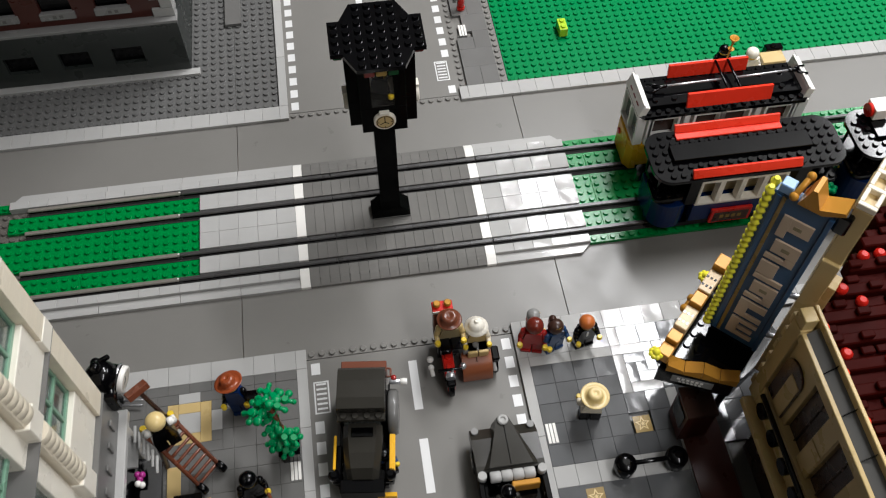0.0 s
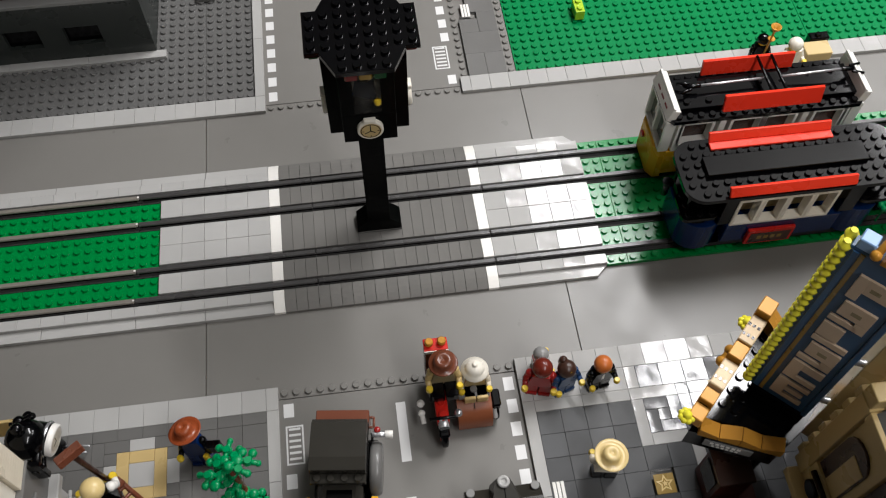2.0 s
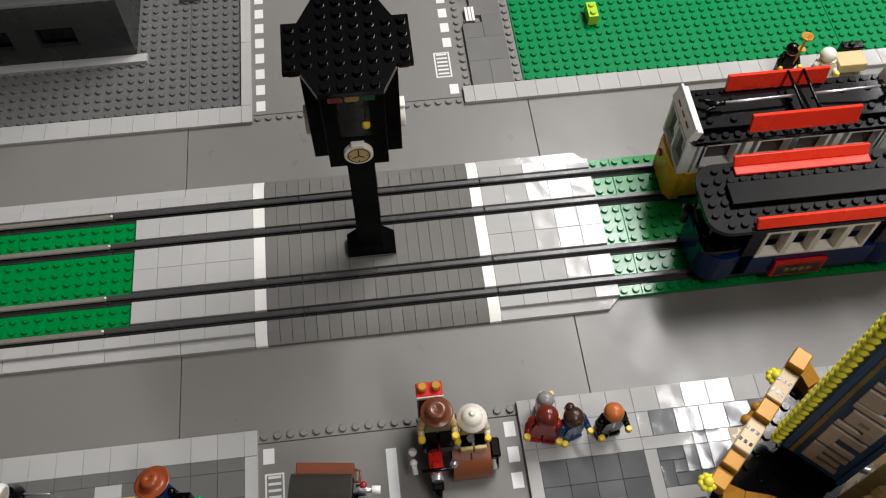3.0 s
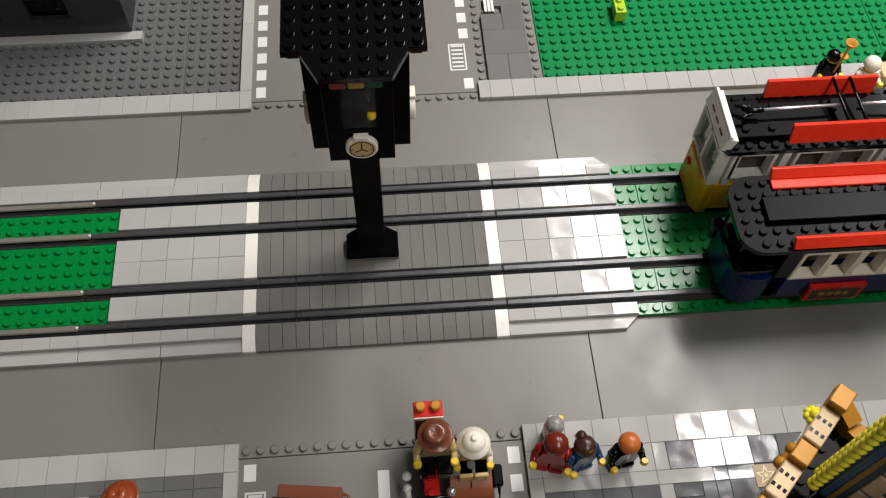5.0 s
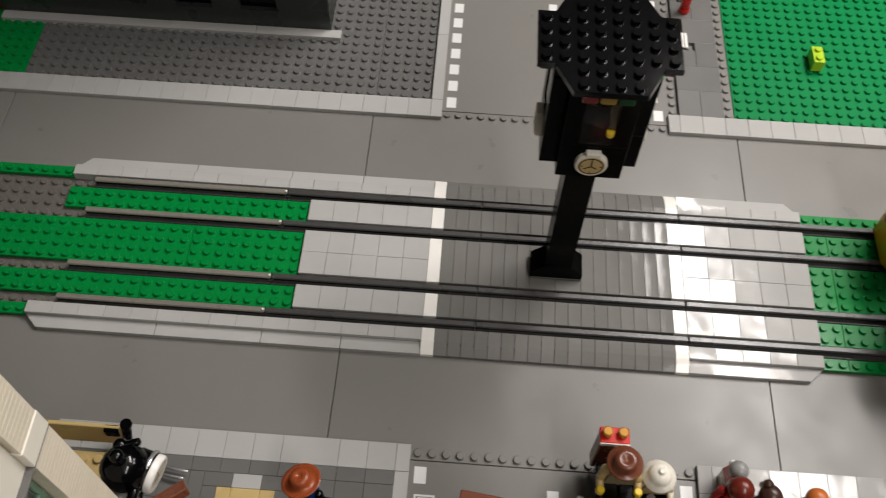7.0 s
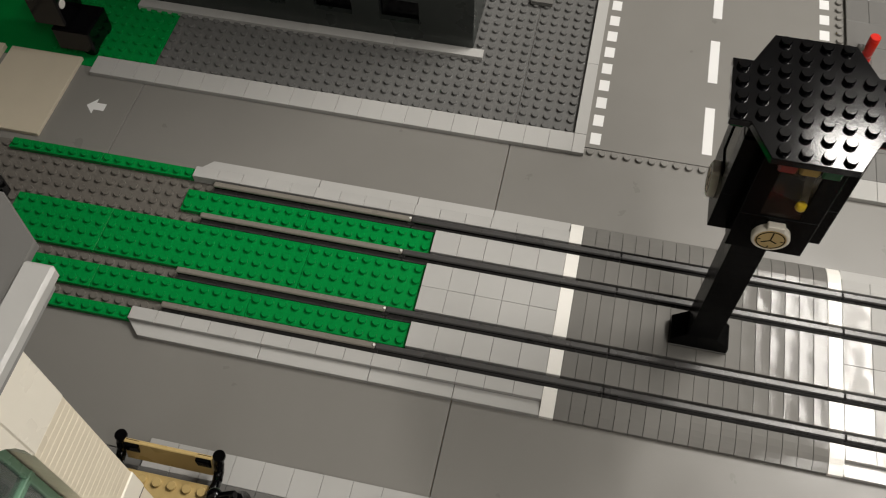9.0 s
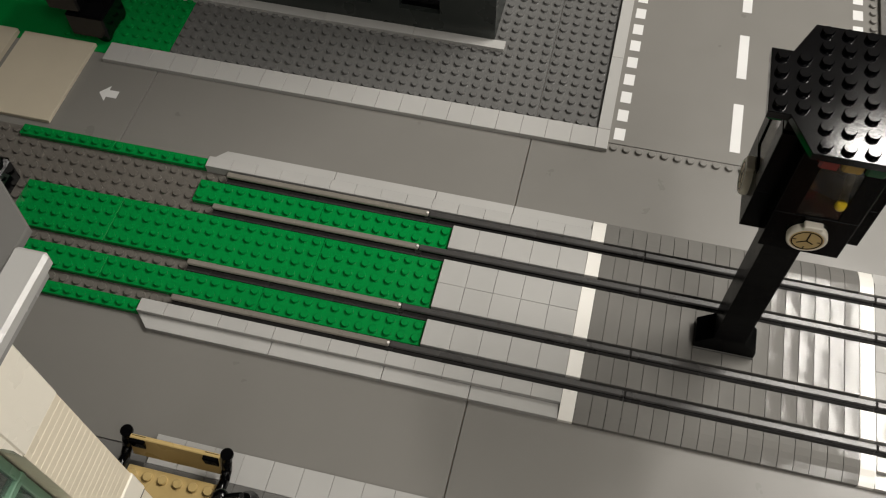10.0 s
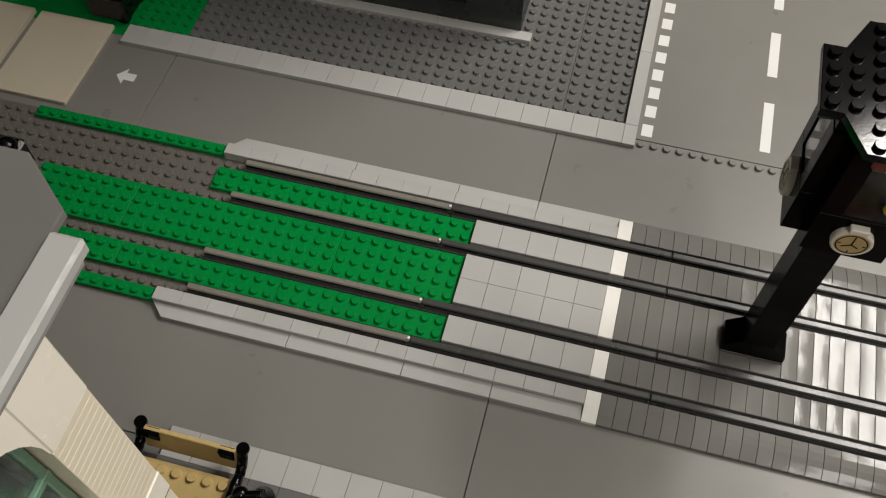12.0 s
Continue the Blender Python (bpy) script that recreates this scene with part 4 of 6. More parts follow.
# ---- cream shop house at the near left ----
def shop_house():
    hs = thing("shop_house", "cream toy building with green windows above a grey shop front", "building", -14.3, -16.2, 0)
    # local axes: x outwards, y along the facade towards +y, z up; for each storey: floor, foot, sill, pier head, window head, column foot
    for z0, zf, zs, zr, zt, zc in ((14.7, 14.7, 19.3, 25.0, 25.0, 17.3), (25.13, 26.6, 29.0, 33.4, 36.3, 27.1)):
        n = int((zr - zf) / 0.34)
        hh = (zr - zf) / n
        for k in range(n):
            part("pier_course", Shape().box(-3.0, 0.0, -1.85, 0.0, zf + hh * k, zf + hh * (k + 1) - 0.003, M_IVORY, 0.010), hs, "ivory ribbed course")
        if zf > z0:
            part("pier_foot", Shape().box(-3.0, 0.05, -1.9, 0.05, z0, zf - 0.003, M_CREAM, 0.05), hs, "cream pier foot")
        part("sill_block", Shape().box(-3.0, -0.3, -6.4, -1.904, z0, zs, M_CREAM, 0.05), hs, "cream wall under the window")
        part("recess", Shape().box(-2.98, -2.8, -6.4, -1.9, zs + 0.004, zt, M_SAND, 0.02), hs)
        win = part("window", Shape().box(-1.08, -0.68, -6.3, -1.9, zs + 0.004, zs + 0.35, M_SAND, 0.03), hs, "sand green window frame")
        for y in (-6.3, -4.4, -2.2):
            part("window_bar", Shape().box(-1.06, -0.70, y, y + 0.28, zs + 0.35, zt - 0.3, M_SAND, 0.03), win)
        for z in (zs + 2.6, zt - 0.3):
            part("window_bar", Shape().box(-1.08, -0.68, -6.3, -1.9, z, z + 0.3, M_SAND, 0.03), win)
        part("pane", Shape().box(-0.93, -0.83, -6.2, -2.0, zs + 0.3, zt - 0.2, M_GLASS, 0.01), win)
        # the second pier, faced with stacked rounded stones
        rows_n = int((zt - zc) / 0.74)
        for k in range(rows_n):
            part("rounded_stone", Shape().lathe((-0.62, -7.2, zc + 0.74 * k), [(0.86, 0), (0.885, 0.04), (0.89, 0.37), (0.885, 0.70), (0.86, 0.738)], M_IVORY, 24), hs, "rounded ivory stone")
        part("pier_core", Shape().box(-3.0, -0.16, -8.1, -6.404, zc, zt, M_IVORY, 0.05), hs)
        part("pier_foot", Shape().box(-3.0, 0.1, -8.2, -6.42, z0, zc - 0.004, M_CREAM, 0.06), hs, "cream pier foot")
        part("inner_wall", Shape().box(-3.0, -0.7, -9.9, -8.204, z0, zt, M_CREAM, 0.05), hs)
        part("recess", Shape().box(-2.6, -2.1, -14.0, -9.904, z0, zt, M_SAND, 0.02), hs)
        win2 = part("window", Shape().box(-1.35, -0.95, -13.9, -9.904, z0 + 1.7, z0 + 2.1, M_SAND, 0.03), hs, "sand green window frame")
        part("window_bar", Shape().box(-1.33, -0.97, -11.9, -11.6, z0 + 2.1, zt - 0.4, M_SAND, 0.03), win2)
        part("pane", Shape().box(-1.2, -1.1, -13.9, -9.904, z0 + 1.9, zt - 0.4, M_GLASS, 0.01), win2)
    # top band with an arch over the window
    part("pier_head", Shape().box(-3.0, 0.03, -1.85, 0.03, 33.404, 36.45, M_CREAM, 0.05), hs, "cream pier head")
    arch = Shape()
    pts = [(-4.13 + 2.25 * math.cos(math.pi * i / 16), 33.5 + 2.7 * math.sin(math.pi * i / 16)) for i in range(17)]
    pts = [(-1.854, 36.45), (-1.854, 33.5)] + pts + [(-6.404, 33.5), (-6.404, 36.45)]
    arch.extrude(pts[::-1], -1.3, 0.0, M_CREAM, "x")
    part("arch", arch, hs, "cream window arch")
    part("top_band", Shape().box(-3.0, 0.0, -14.0, -6.408, 36.304, 36.45, M_CREAM, 0.03), hs, "cream top band")
    part("storey_joint", Shape().box(-2.9, 0.02, -13.9, -0.02, 25.004, 25.126, M_DGREY, 0.01), hs)
    part("back", Shape().box(-14, -3.004, -22, -0.1, 14.7, 36.44, M_CREAM, 0.05), hs)
    # roof edge: two grey steps that run past the corner, in pale and mid grey
    part("cornice", Shape().box(-3.0, 0.1, -22, 2.0, 36.454, 36.9, M_MGREY, 0.06), hs, "mid-grey roof edge")
    part("parapet", Shape().box(-0.65, 0.32, -22, 2.2, 36.904, 37.4, M_LGREY, 0.1), hs, "light grey parapet")
    part("roof", Shape().prism([(-14, -22), (-0.7, -22), (-0.7, 2.9), (-2.4, 4.3), (-14, 4.3)], 36.904, 37.2, M_DGREY, 0.08), hs, "dark grey roof plate")
    part("roof_block", Shape().prism([(-8, -3), (-2.8, -3), (-2.8, 2.4), (-3.8, 3.4), (-8, 3.4)], 37.2, 37.7, M_DGREY, 0.08), hs, "dark grey roof block")
    # grey lower storeys
    part("grey_band", Shape().box(-3.0, 0.15, -22, 0.1, 10.7, 14.69, M_DGREY, 0.05), hs, "grey facade band")
    for k in range(5):
        part("band_bracket", Shape().box(0.15, 0.32, -2.0 - 1.8 * k, -1.5 - 1.8 * k, 11.8, 13.1, M_DGREY, 0.05), hs)
    part("cornice", Shape().box(-3.0, 0.8, -22, 0.4, 10.0, 10.7, M_LGREY, 0.08), hs, "light grey cornice")
    part("shop_wall", Shape().box(-3.0, -1.0, -22, 0.0, 0.4, 10.0, M_DGREY, 0.05), hs)
    part("corner_column", Shape().box(-1.0, 0.2, -1.0, 0.1, 0.4, 10.0, M_LGREY, 0.05), hs, "light grey corner column")
    aw = Shape()
    aw.extrude([(-1.0, 7.6), (2.4, 5.6), (2.4, 6.0), (-1.0, 8.0)], -12, -2.4, M_BLACK, "y")
    part("awning", aw, hs, "black shop awning")
    for k in range(6):
        part("grille_bar", Shape().rod((0.75 + 0.34 * k, -0.1 - 0.52 * k, 8.4 - 0.12 * k), (0.75 + 0.34 * k, -1.5 - 0.52 * k, 8.2 - 0.12 * k), 0.13, M_LGREY), hs, "light grey bar")
    part("grille_base", Shape().box(-1.0, 0.9, -3.4, -0.6, 7.4, 7.7, M_MGREY, 0.05), hs)
    return hs


shop_house()
stall = thing("shop_display", "dark shop display counter with yellow edging", "display", -10.6, -22.5, 0.4)
part("counter", Shape().box(-1.2, 1.2, -2.5, 2.0, 0, 2.2, M_BLACK, 0.06), stall)
part("kerb_strip", Shape().box(1.3, 1.6, -3, 2, 0, 0.6, M_YELLOW, 0.03), stall, "yellow edging")
part("board", Shape().box(-2.3, -1.1, 2.4, 5.4, 0, 0.1, M_TAN, 0.03), stall, "tan floor board")
fb = thing("flower_tub", "magenta and white toy flowers standing on the black awning", "toy flowers", -13.0, -20.9, 7.6)
part("tub", Shape().box(-0.45, 0.45, -0.7, 0.7, 0, 0.5, M_BLACK, 0.05), fb)
for q, (fx, fy, mt) in enumerate(((-0.2, 0.4, M_PURPLE), (0.2, 0.3, M_PURPLE), (0.0, 0.0, M_PURPLE), (-0.1, -0.4, M_WHITE), (0.2, -0.5, M_WHITE))):
    part("bloom", Shape().ball((fx, fy, 0.7 + 0.1 * (q % 2)), 0.27, mt, 10), fb)

# lantern clock on the corner
lc = thing("street_clock", "black round street clock with a white dial on a wall bracket", "street clock", -13.7, -14.3, 0.0)
br = Shape().rod((-0.3, 0, 13.5), (-0.3, -2.4, 13.5), 0.3, M_BLACK).box(-0.9, 0.3, -2.35, -1.9, 12.4, 14.6, M_BLACK, 0.06)
br.rod((-0.3, -0.6, 12.6), (-0.3, -2.2, 12.0), 0.2, M_BLACK)
part("bracket", br, lc)
cb = Shape().ball((-0.95, -0.05, 13.8), 1.35, M_BLACK, 24)
cb.cyl((-0.95, 0, 14.9), 0.4, 0.5, M_BLACK, 14).rod((-1.4, 0.9, 14.4), (-0.2, 1.1, 14.9), 0.22, M_BLACK)
cb.ball((-1.3, 0.95, 14.45), 0.42, M_BLACK, 12).ball((-0.95, 0, 15.5), 0.42, M_BLACK, 12)
case = part("clock_case", cb, lc)
# the face looks out from the wall and slightly down
face_at = Matrix.Translation((0.25, 0.05, 13.0)) @ Matrix.Rotation(radians(-14), 4, "Z") @ Matrix.Rotation(radians(11), 4, "Y")


def clock_piece():
    sh = Shape()
    sh.at = face_at
    return sh


part("clock_rim", clock_piece().lathe((0, 0, 0), [(1.1, 0), (1.1, 0.32), (0.98, 0.42), (0.86, 0.39)], M_WHITE, 26, "x"), case, "white rim")
part("clock_dial", clock_piece().cyl((0.36, 0, 0), 0.85, 0.03, M_CREAM, 26, "x", 0.005), case)
part("clock_pointer", clock_piece().box(0.39, 0.41, -0.03, 0.03, 0, 0.6, M_BLACK, 0.003).box(0.39, 0.41, -0.42, 0.0, -0.03, 0.03, M_BLACK, 0.003), case)
part("clock_band", clock_piece().lathe((-0.3, 0, 0), [(1.2, 0), (1.24, 0.1), (1.2, 0.2)], M_SILVER, 26, "x"), case, "silver band")
part("clock_drum", clock_piece().cyl((-1.0, 0, 0), 1.1, 1.0, M_BLACK, 26, "x"), case)


# ---- corner cinema at the near right ----
def cinema():
    cn = thing("cinema", "tan toy corner cinema with a dark red roof", "building")
    X, Y = 36.9, -21.0
    wins = [(-28.1, -25.6), (-32.4, -29.9), (-36.7, -34.2)]
    part("facade", Shape().box(X, X + 1.0, -40, Y - 1.2, 9.6, 12.4, M_TAN, 0.04), cn, "tan facade wall")
    ys = [Y - 1.2]
    for a, b in wins:
        ys += [b, a]
    ys.append(-40)
    for k in range(0, len(ys), 2):
        part("facade", Shape().box(X + 0.3, X + 1.0, ys[k + 1], ys[k], 12.4, 20.2, M_TAN, 0.04), cn, "tan facade wall")
        if k:
            for q in range(2):
                part("facade_brick", Shape().box(X + 0.22, X + 0.3, ys[k + 1] + 0.1, ys[k] - 0.1, 12.6 + 3.8 * q, 16.2 + 3.8 * q, M_TAN, 0.02), cn)
    part("frieze", Shape().box(X + 0.02, X + 1.1, -40, Y - 1.2, 20.2, 21.2, M_TAN, 0.05), cn, "tan frieze")
    for a, b in wins:
        win = part("window", Shape().box(X + 0.75, X + 0.95, a, b, 12.4, 20.2, M_DBROWN, 0.02), cn, "dark brown window")
        part("window_bar", Shape().box(X + 0.6, X + 0.75, (a + b) / 2 - 0.06, (a + b) / 2 + 0.06, 12.4, 20.2, M_DBROWN, 0.03), win)
    # panel stands proud of the wall; the recess's shade is only its dark colour
    nic = Shape()
    pts = [(-25.0, 12.6)] + [(-23.7 - 1.3 * math.cos(math.pi * i / 8), 17.4 + 1.3 * math.sin(math.pi * i / 8)) for i in range(9)] + [(-22.4, 12.6)]
    nic.extrude(pts, X + 0.12, X + 0.31, M_DBROWN, "x")
    arch = part("niche", nic, cn, "raised arched panel, dark brown for the shade of a recess")
    part("niche_panel", Shape().box(X + 0.05, X + 0.14, -24.9, -23.5, 12.6, 17.4, M_TAN, 0.03), arch)
    # corner pier with stepped blocks
    part("corner_pier", Shape().box(X - 0.1, X + 1.0, Y - 1.2, Y + 0.05, 9.6, 21.4, M_TAN, 0.05), cn, "tan corner pier")
    for k in range(6):
        part("pier_block", Shape().box(X - 0.05, X + 0.55, Y + 0.05, Y + 0.45, 10.4 + 2.0 * k, 11.5 + 2.0 * k, M_TAN, 0.05), cn)
    part("pier_cap", Shape().box(X - 0.05, X + 0.95, Y - 1.1, Y + 0.1, 21.4, 22.6, M_TAN, 0.05), cn)
    for k in range(7):
        part("scallop", Shape().cyl((X - 0.55, -23.7 - 2.3 * k, 11.1), 0.7, 0.55, M_BLACK, 20, "x"), cn, "black round ornament")
    part("canopy_rod", Shape().rod((X - 0.35, -40, 12.3), (X - 0.35, -22.8, 12.3), 0.22, M_BLACK), cn)
    part("canopy", Shape().box(X - 0.9, X + 0.3, -40, Y - 0.6, 8.8, 9.6, M_TAN, 0.05), cn)
    # corner tower behind the pier
    turned = Matrix.Translation((38.0, -19.1, 0)) @ Matrix.Rotation(radians(45), 4, "Z")

    def tower_block(name, x0, x1, y0, y1, z0, z1, mat, parent, label=""):
        sh = Shape()
        sh.at = turned
        sh.box(x0, x1, y0, y1, z0, z1, mat, 0.05)
        return part(name, sh, parent, label)

    tower_block("tower", -0.3, 9.0, -1.3, 0.0, 9.6, 26.2, M_TAN, cn, "tan corner tower wall")
    tower_block("tower_step", 0.4, 1.8, -1.9, -1.3, 9.6, 23.0, M_TAN, cn)
    tower_block("tower_top", 0.0, 8.0, -1.25, 0.0, 26.2, 31.9, M_TAN, cn)
    for k in range(5):
        x0 = 1.6 * k
        top_ = tower_block("tower_rim", x0, x0 + 0.35, -1.25, 0.0, 31.9, 32.4, M_IVORY, cn, "ivory rim round a square hollow")
        tower_block("rim_side", x0 + 0.35, x0 + 1.6, -1.25, -0.95, 31.9, 32.4, M_IVORY, top_)
        tower_block("rim_side", x0 + 0.35, x0 + 1.6, -0.3, 0.0, 31.9, 32.4, M_IVORY, top_)
    fr = Shape()
    fr.at = Matrix.Translation((38.0, -19.1, 0)) @ Matrix.Rotation(radians(45), 4, "Z")
    fr.box(9.05, 13.4, -1.0, 0.0, 9.6, 22.2, M_TAN, 0.05)
    part("angled_front", fr, cn, "tan angled front wall")
    part("side_front", Shape().box(48.2, 60, -10.8, -9.8, 9.6, 22.4, M_TAN, 0.05), cn)
    # grey sloping ledge, tan rim and red roof courses with the hall's shade in their colour
    for k in range(6):
        a, b = Y - 1.3 - 3.2 * k, Y - 1.3 - 3.2 * (k + 1)
        lg = Shape().extrude([(X + 0.35, 21.2), (X + 1.1, 21.2), (X + 1.1, 21.9)], b + 0.03, a - 0.03, M_DGREY, "y")
        part("ledge", lg, cn, "grey sloping roof ledge")
        part("ledge_block", Shape().extrude([(X + 0.35, 21.2), (X + 1.1, 21.2), (X + 1.1, 22.3)], b - 0.028, b + 0.028, M_BLACK, "y"), cn)
    part("ledge_rim", Shape().box(X + 1.1, X + 1.4, -40, Y + 0.2, 19.0, 22.6, M_TAN, 0.05), cn, "tan roof rim")
    # floor and back wall are dark brown to stand for the hall's shade
    hall = Shape().prism([(X + 1.9, -40), (62, -40), (62, -11), (49.5, -11), (40.6, -19.4), (X + 1.9, Y)], 9.7, 11.0, M_DBROWN)
    part("hall_floor", hall, cn, "dark brown hall floor")
    part("back_wall", Shape().box(54, 55, -40, -12, 11.0, 24.0, M_DBROWN, 0.05), cn, "dark brown back wall")
    part("inner_wall", Shape().box(X + 1.0, X + 1.35, -40, Y - 1.2, 9.6, 19.0, M_DRED, 0.05), cn)
    random.seed(5)
    for r in range(29):
        y1 = -11.6 - 0.98 * r
        x0 = max(X + 1.45, y1 + 59.3)
        z = 19.9 + 0.5 * (r % 2) + random.uniform(0, 0.25)
        course = part("roof_course", Shape().box(x0, 53.9, y1 - 0.9, y1, 19.2, z, M_HALL_SHADE, 0.1), cn, "red course of roof bricks, darkened for the hall's shade")
        x = x0 + random.uniform(0.4, 1.6)
        while x < 52.5:
            if random.random() < 0.17:
                part("roof_knob", Shape().lathe((x, y1 - 0.45, z - 0.05), [(0.42, 0), (0.46, 0.15), (0.44, 0.4), (0.25, 0.58)], M_RED, 14), course, "bright red round brick")
            elif random.random() < 0.6:
                part("roof_brick", Shape().box(x - 0.5, x + 0.5, y1 - 0.75, y1 - 0.15, z, z + 0.45, M_HALL_SHADE, 0.08), course)
            x += random.uniform(1.1, 2.6)
    for k in range(5):
        knob = Shape().ball((X + 1.85, -21.9 - 3.65 * k, 21.0), 0.45, M_ORED, 14)
        knob.cyl((X + 1.85, -21.9 - 3.65 * k, 20.2), 0.3, 0.6, M_RED, 14)
        part("rail_knob", knob, cn, "bright red round knob")
    part("ground_wall", Shape().prism([(38.5, -40), (62, -40), (62, -12), (49, -12), (38.5, -22.5)], 0.0, 9.6, M_DBROWN), cn, "dark brown ground floor wall")
    return cn


cinema()


def marquee():
    mq = thing("cinema_marquee", "dark blue cinema marquee with gold trim and letter board", "marquee")
    poly = [(29.7, -18.4), (35.4, -20.9), (38.4, -19.0), (40.6, -16.6), (37.9, -10.3)]
    part("canopy_body", Shape().prism(poly, 8.2, 10.4, M_BLACK), mq)
    top = Shape()
    top.prism([(30.6, -17.6), (35.6, -19.8), (38.2, -18.0), (39.8, -16.4), (37.5, -10.9)], 10.4, 10.8, M_BLACK)
    for i in range(6):
        for j in range(3):
            px, py = 31.8 + i * 0.9 + j * 0.7, -16.2 + i * 0.9 - j * 0.7
            top.stud(px, py, 10.8, M_BLACK, 14)
    part("canopy_top", top, mq)
    # letter panel on the side that faces the street
    p0, p1 = Vector((29.7, -18.4, 0)), Vector((35.4, -20.9, 0))
    ang = math.atan2(p1.y - p0.y, p1.x - p0.x)
    pan = Shape()
    pan.at = Matrix.Translation(p0) @ Matrix.Rotation(ang, 4, "Z")
    ln = (p1 - p0).length
    pan.box(1.3, ln - 1.5, -0.08, 0.0, 8.8, 9.75, M_MGREY, 0.03)
    board = part("letter_board", pan, mq, "grey letter board with white bars")
    bars = Shape()
    bars.at = pan.at
    for k in range(6):
        bars.box(1.75 + 0.38 * k, 2.0 + 0.38 * k, -0.1, -0.08, 9.3, 9.6, M_WHITE, 0.005)
        bars.box(1.95 + 0.33 * k, 2.15 + 0.33 * k, -0.1, -0.08, 8.92, 9.14, M_WHITE, 0.005)
    part("letter_bars", bars, board)
    for k in range(4):
        g = Shape()
        g.at = pan.at
        x = 0.6 + 1.45 * k
        g.extrude([(x, 10.4), (x + 1.4, 10.4), (x + 1.4, 10.9 + 0.5 * (k % 2)), (x, 10.9 + 0.5 * ((k + 1) % 2))], -0.15, 0.9, M_GOLD, "y")
        part("gold_trim", g, mq, "gold wave trim")
    # front edge: alternating gold and white pieces
    at = Matrix.Translation((29.7, -18.2, 0)) @ Matrix.Rotation(radians(45), 4, "Z")
    wall = Shape()
    wall.at = at
    wall.box(0.2, 10.2, -0.3, 0.3, 10.4, 12.3, M_BLACK, 0.04)
    part("edge_wall", wall, mq, "black edge wall under the trim")
    for k in range(4):
        g = Shape()
        g.at = Matrix.Translation((37.5, -10.4, 0)) @ Matrix.Rotation(radians(-66), 4, "Z")
        x = 0.6 + 1.45 * k
        z0 = 12.0 - 0.35 * k
        g.extrude([(x, 10.4), (x + 1.4, 10.4), (x + 1.4, z0 + 0.5 * (k % 2)), (x, z0 + 0.5 * ((k + 1) % 2))], -0.9, 0.15, M_GOLD, "y")
        part("gold_trim", g, mq, "gold wave trim")
    for k, (a, b, mat, z) in enumerate(((0.0, 1.2, M_GOLD, 11.9), (1.3, 2.4, M_GOLD, 12.4), (2.5, 4.8, M_CREAMT, 12.8), (4.9, 6.2, M_GOLD, 13.3), (6.3, 8.7, M_CREAMT, 13.4), (8.8, 10.2, M_GOLD, 14.0))):
        g = Shape()
        g.at = at
        g.box(a, b, -0.6, 0.5, z - 0.65, z + 0.5, mat, 0.07)
        tr = part("edge_piece", g, mq, "gold edge piece" if mat is M_GOLD else "ivory edge piece with black bars")
        if mat is M_CREAMT:
            d = Shape()
            d.at = g.at
            for i in range(2):
                for j in range(3):
                    d.box(a + 0.5 + 0.9 * i, a + 0.75 + 0.9 * i, -0.45 + 0.35 * j, -0.25 + 0.35 * j, z + 0.5, z + 0.52, M_BLACK, 0.005)
            part("edge_bars", d, tr)
    for px, py, pz in ((29.3, -17.9, 12.1), (35.0, -12.1, 13.3)):
        lamp = Shape()
        for i in range(8):
            a = i * 0.785
            lamp.ball((px + 0.4 * math.cos(a), py + 0.4 * math.sin(a), pz), 0.24, M_TYEL, 8)
        lamp.ball((px, py, pz + 0.2), 0.35, M_TYEL, 10)
        part("corner_lamp", lamp, mq, "clear yellow corner lamp")
    b = Shape().rod((32.6, -14.5, 12.7), (33.3, -13.9, 13.1), 0.25, M_GOLD).ball((33.3, -13.9, 13.1), 0.4, M_GOLD, 12)
    b.ball((32.6, -14.5, 12.7), 0.4, M_GOLD, 12).rod((32.95, -14.2, 12.9), (33.4, -14.6, 12.8), 0.2, M_GOLD)
    part("gold_finial", b, mq, "gold finial")
    # ground supports
    for px, py in ((36.2, -19.4), (40.5, -15.0)):
        part("support", Shape().rod((px, py, 0.4), (px, py, 8.2), 0.35, M_BLACK), mq)


marquee()


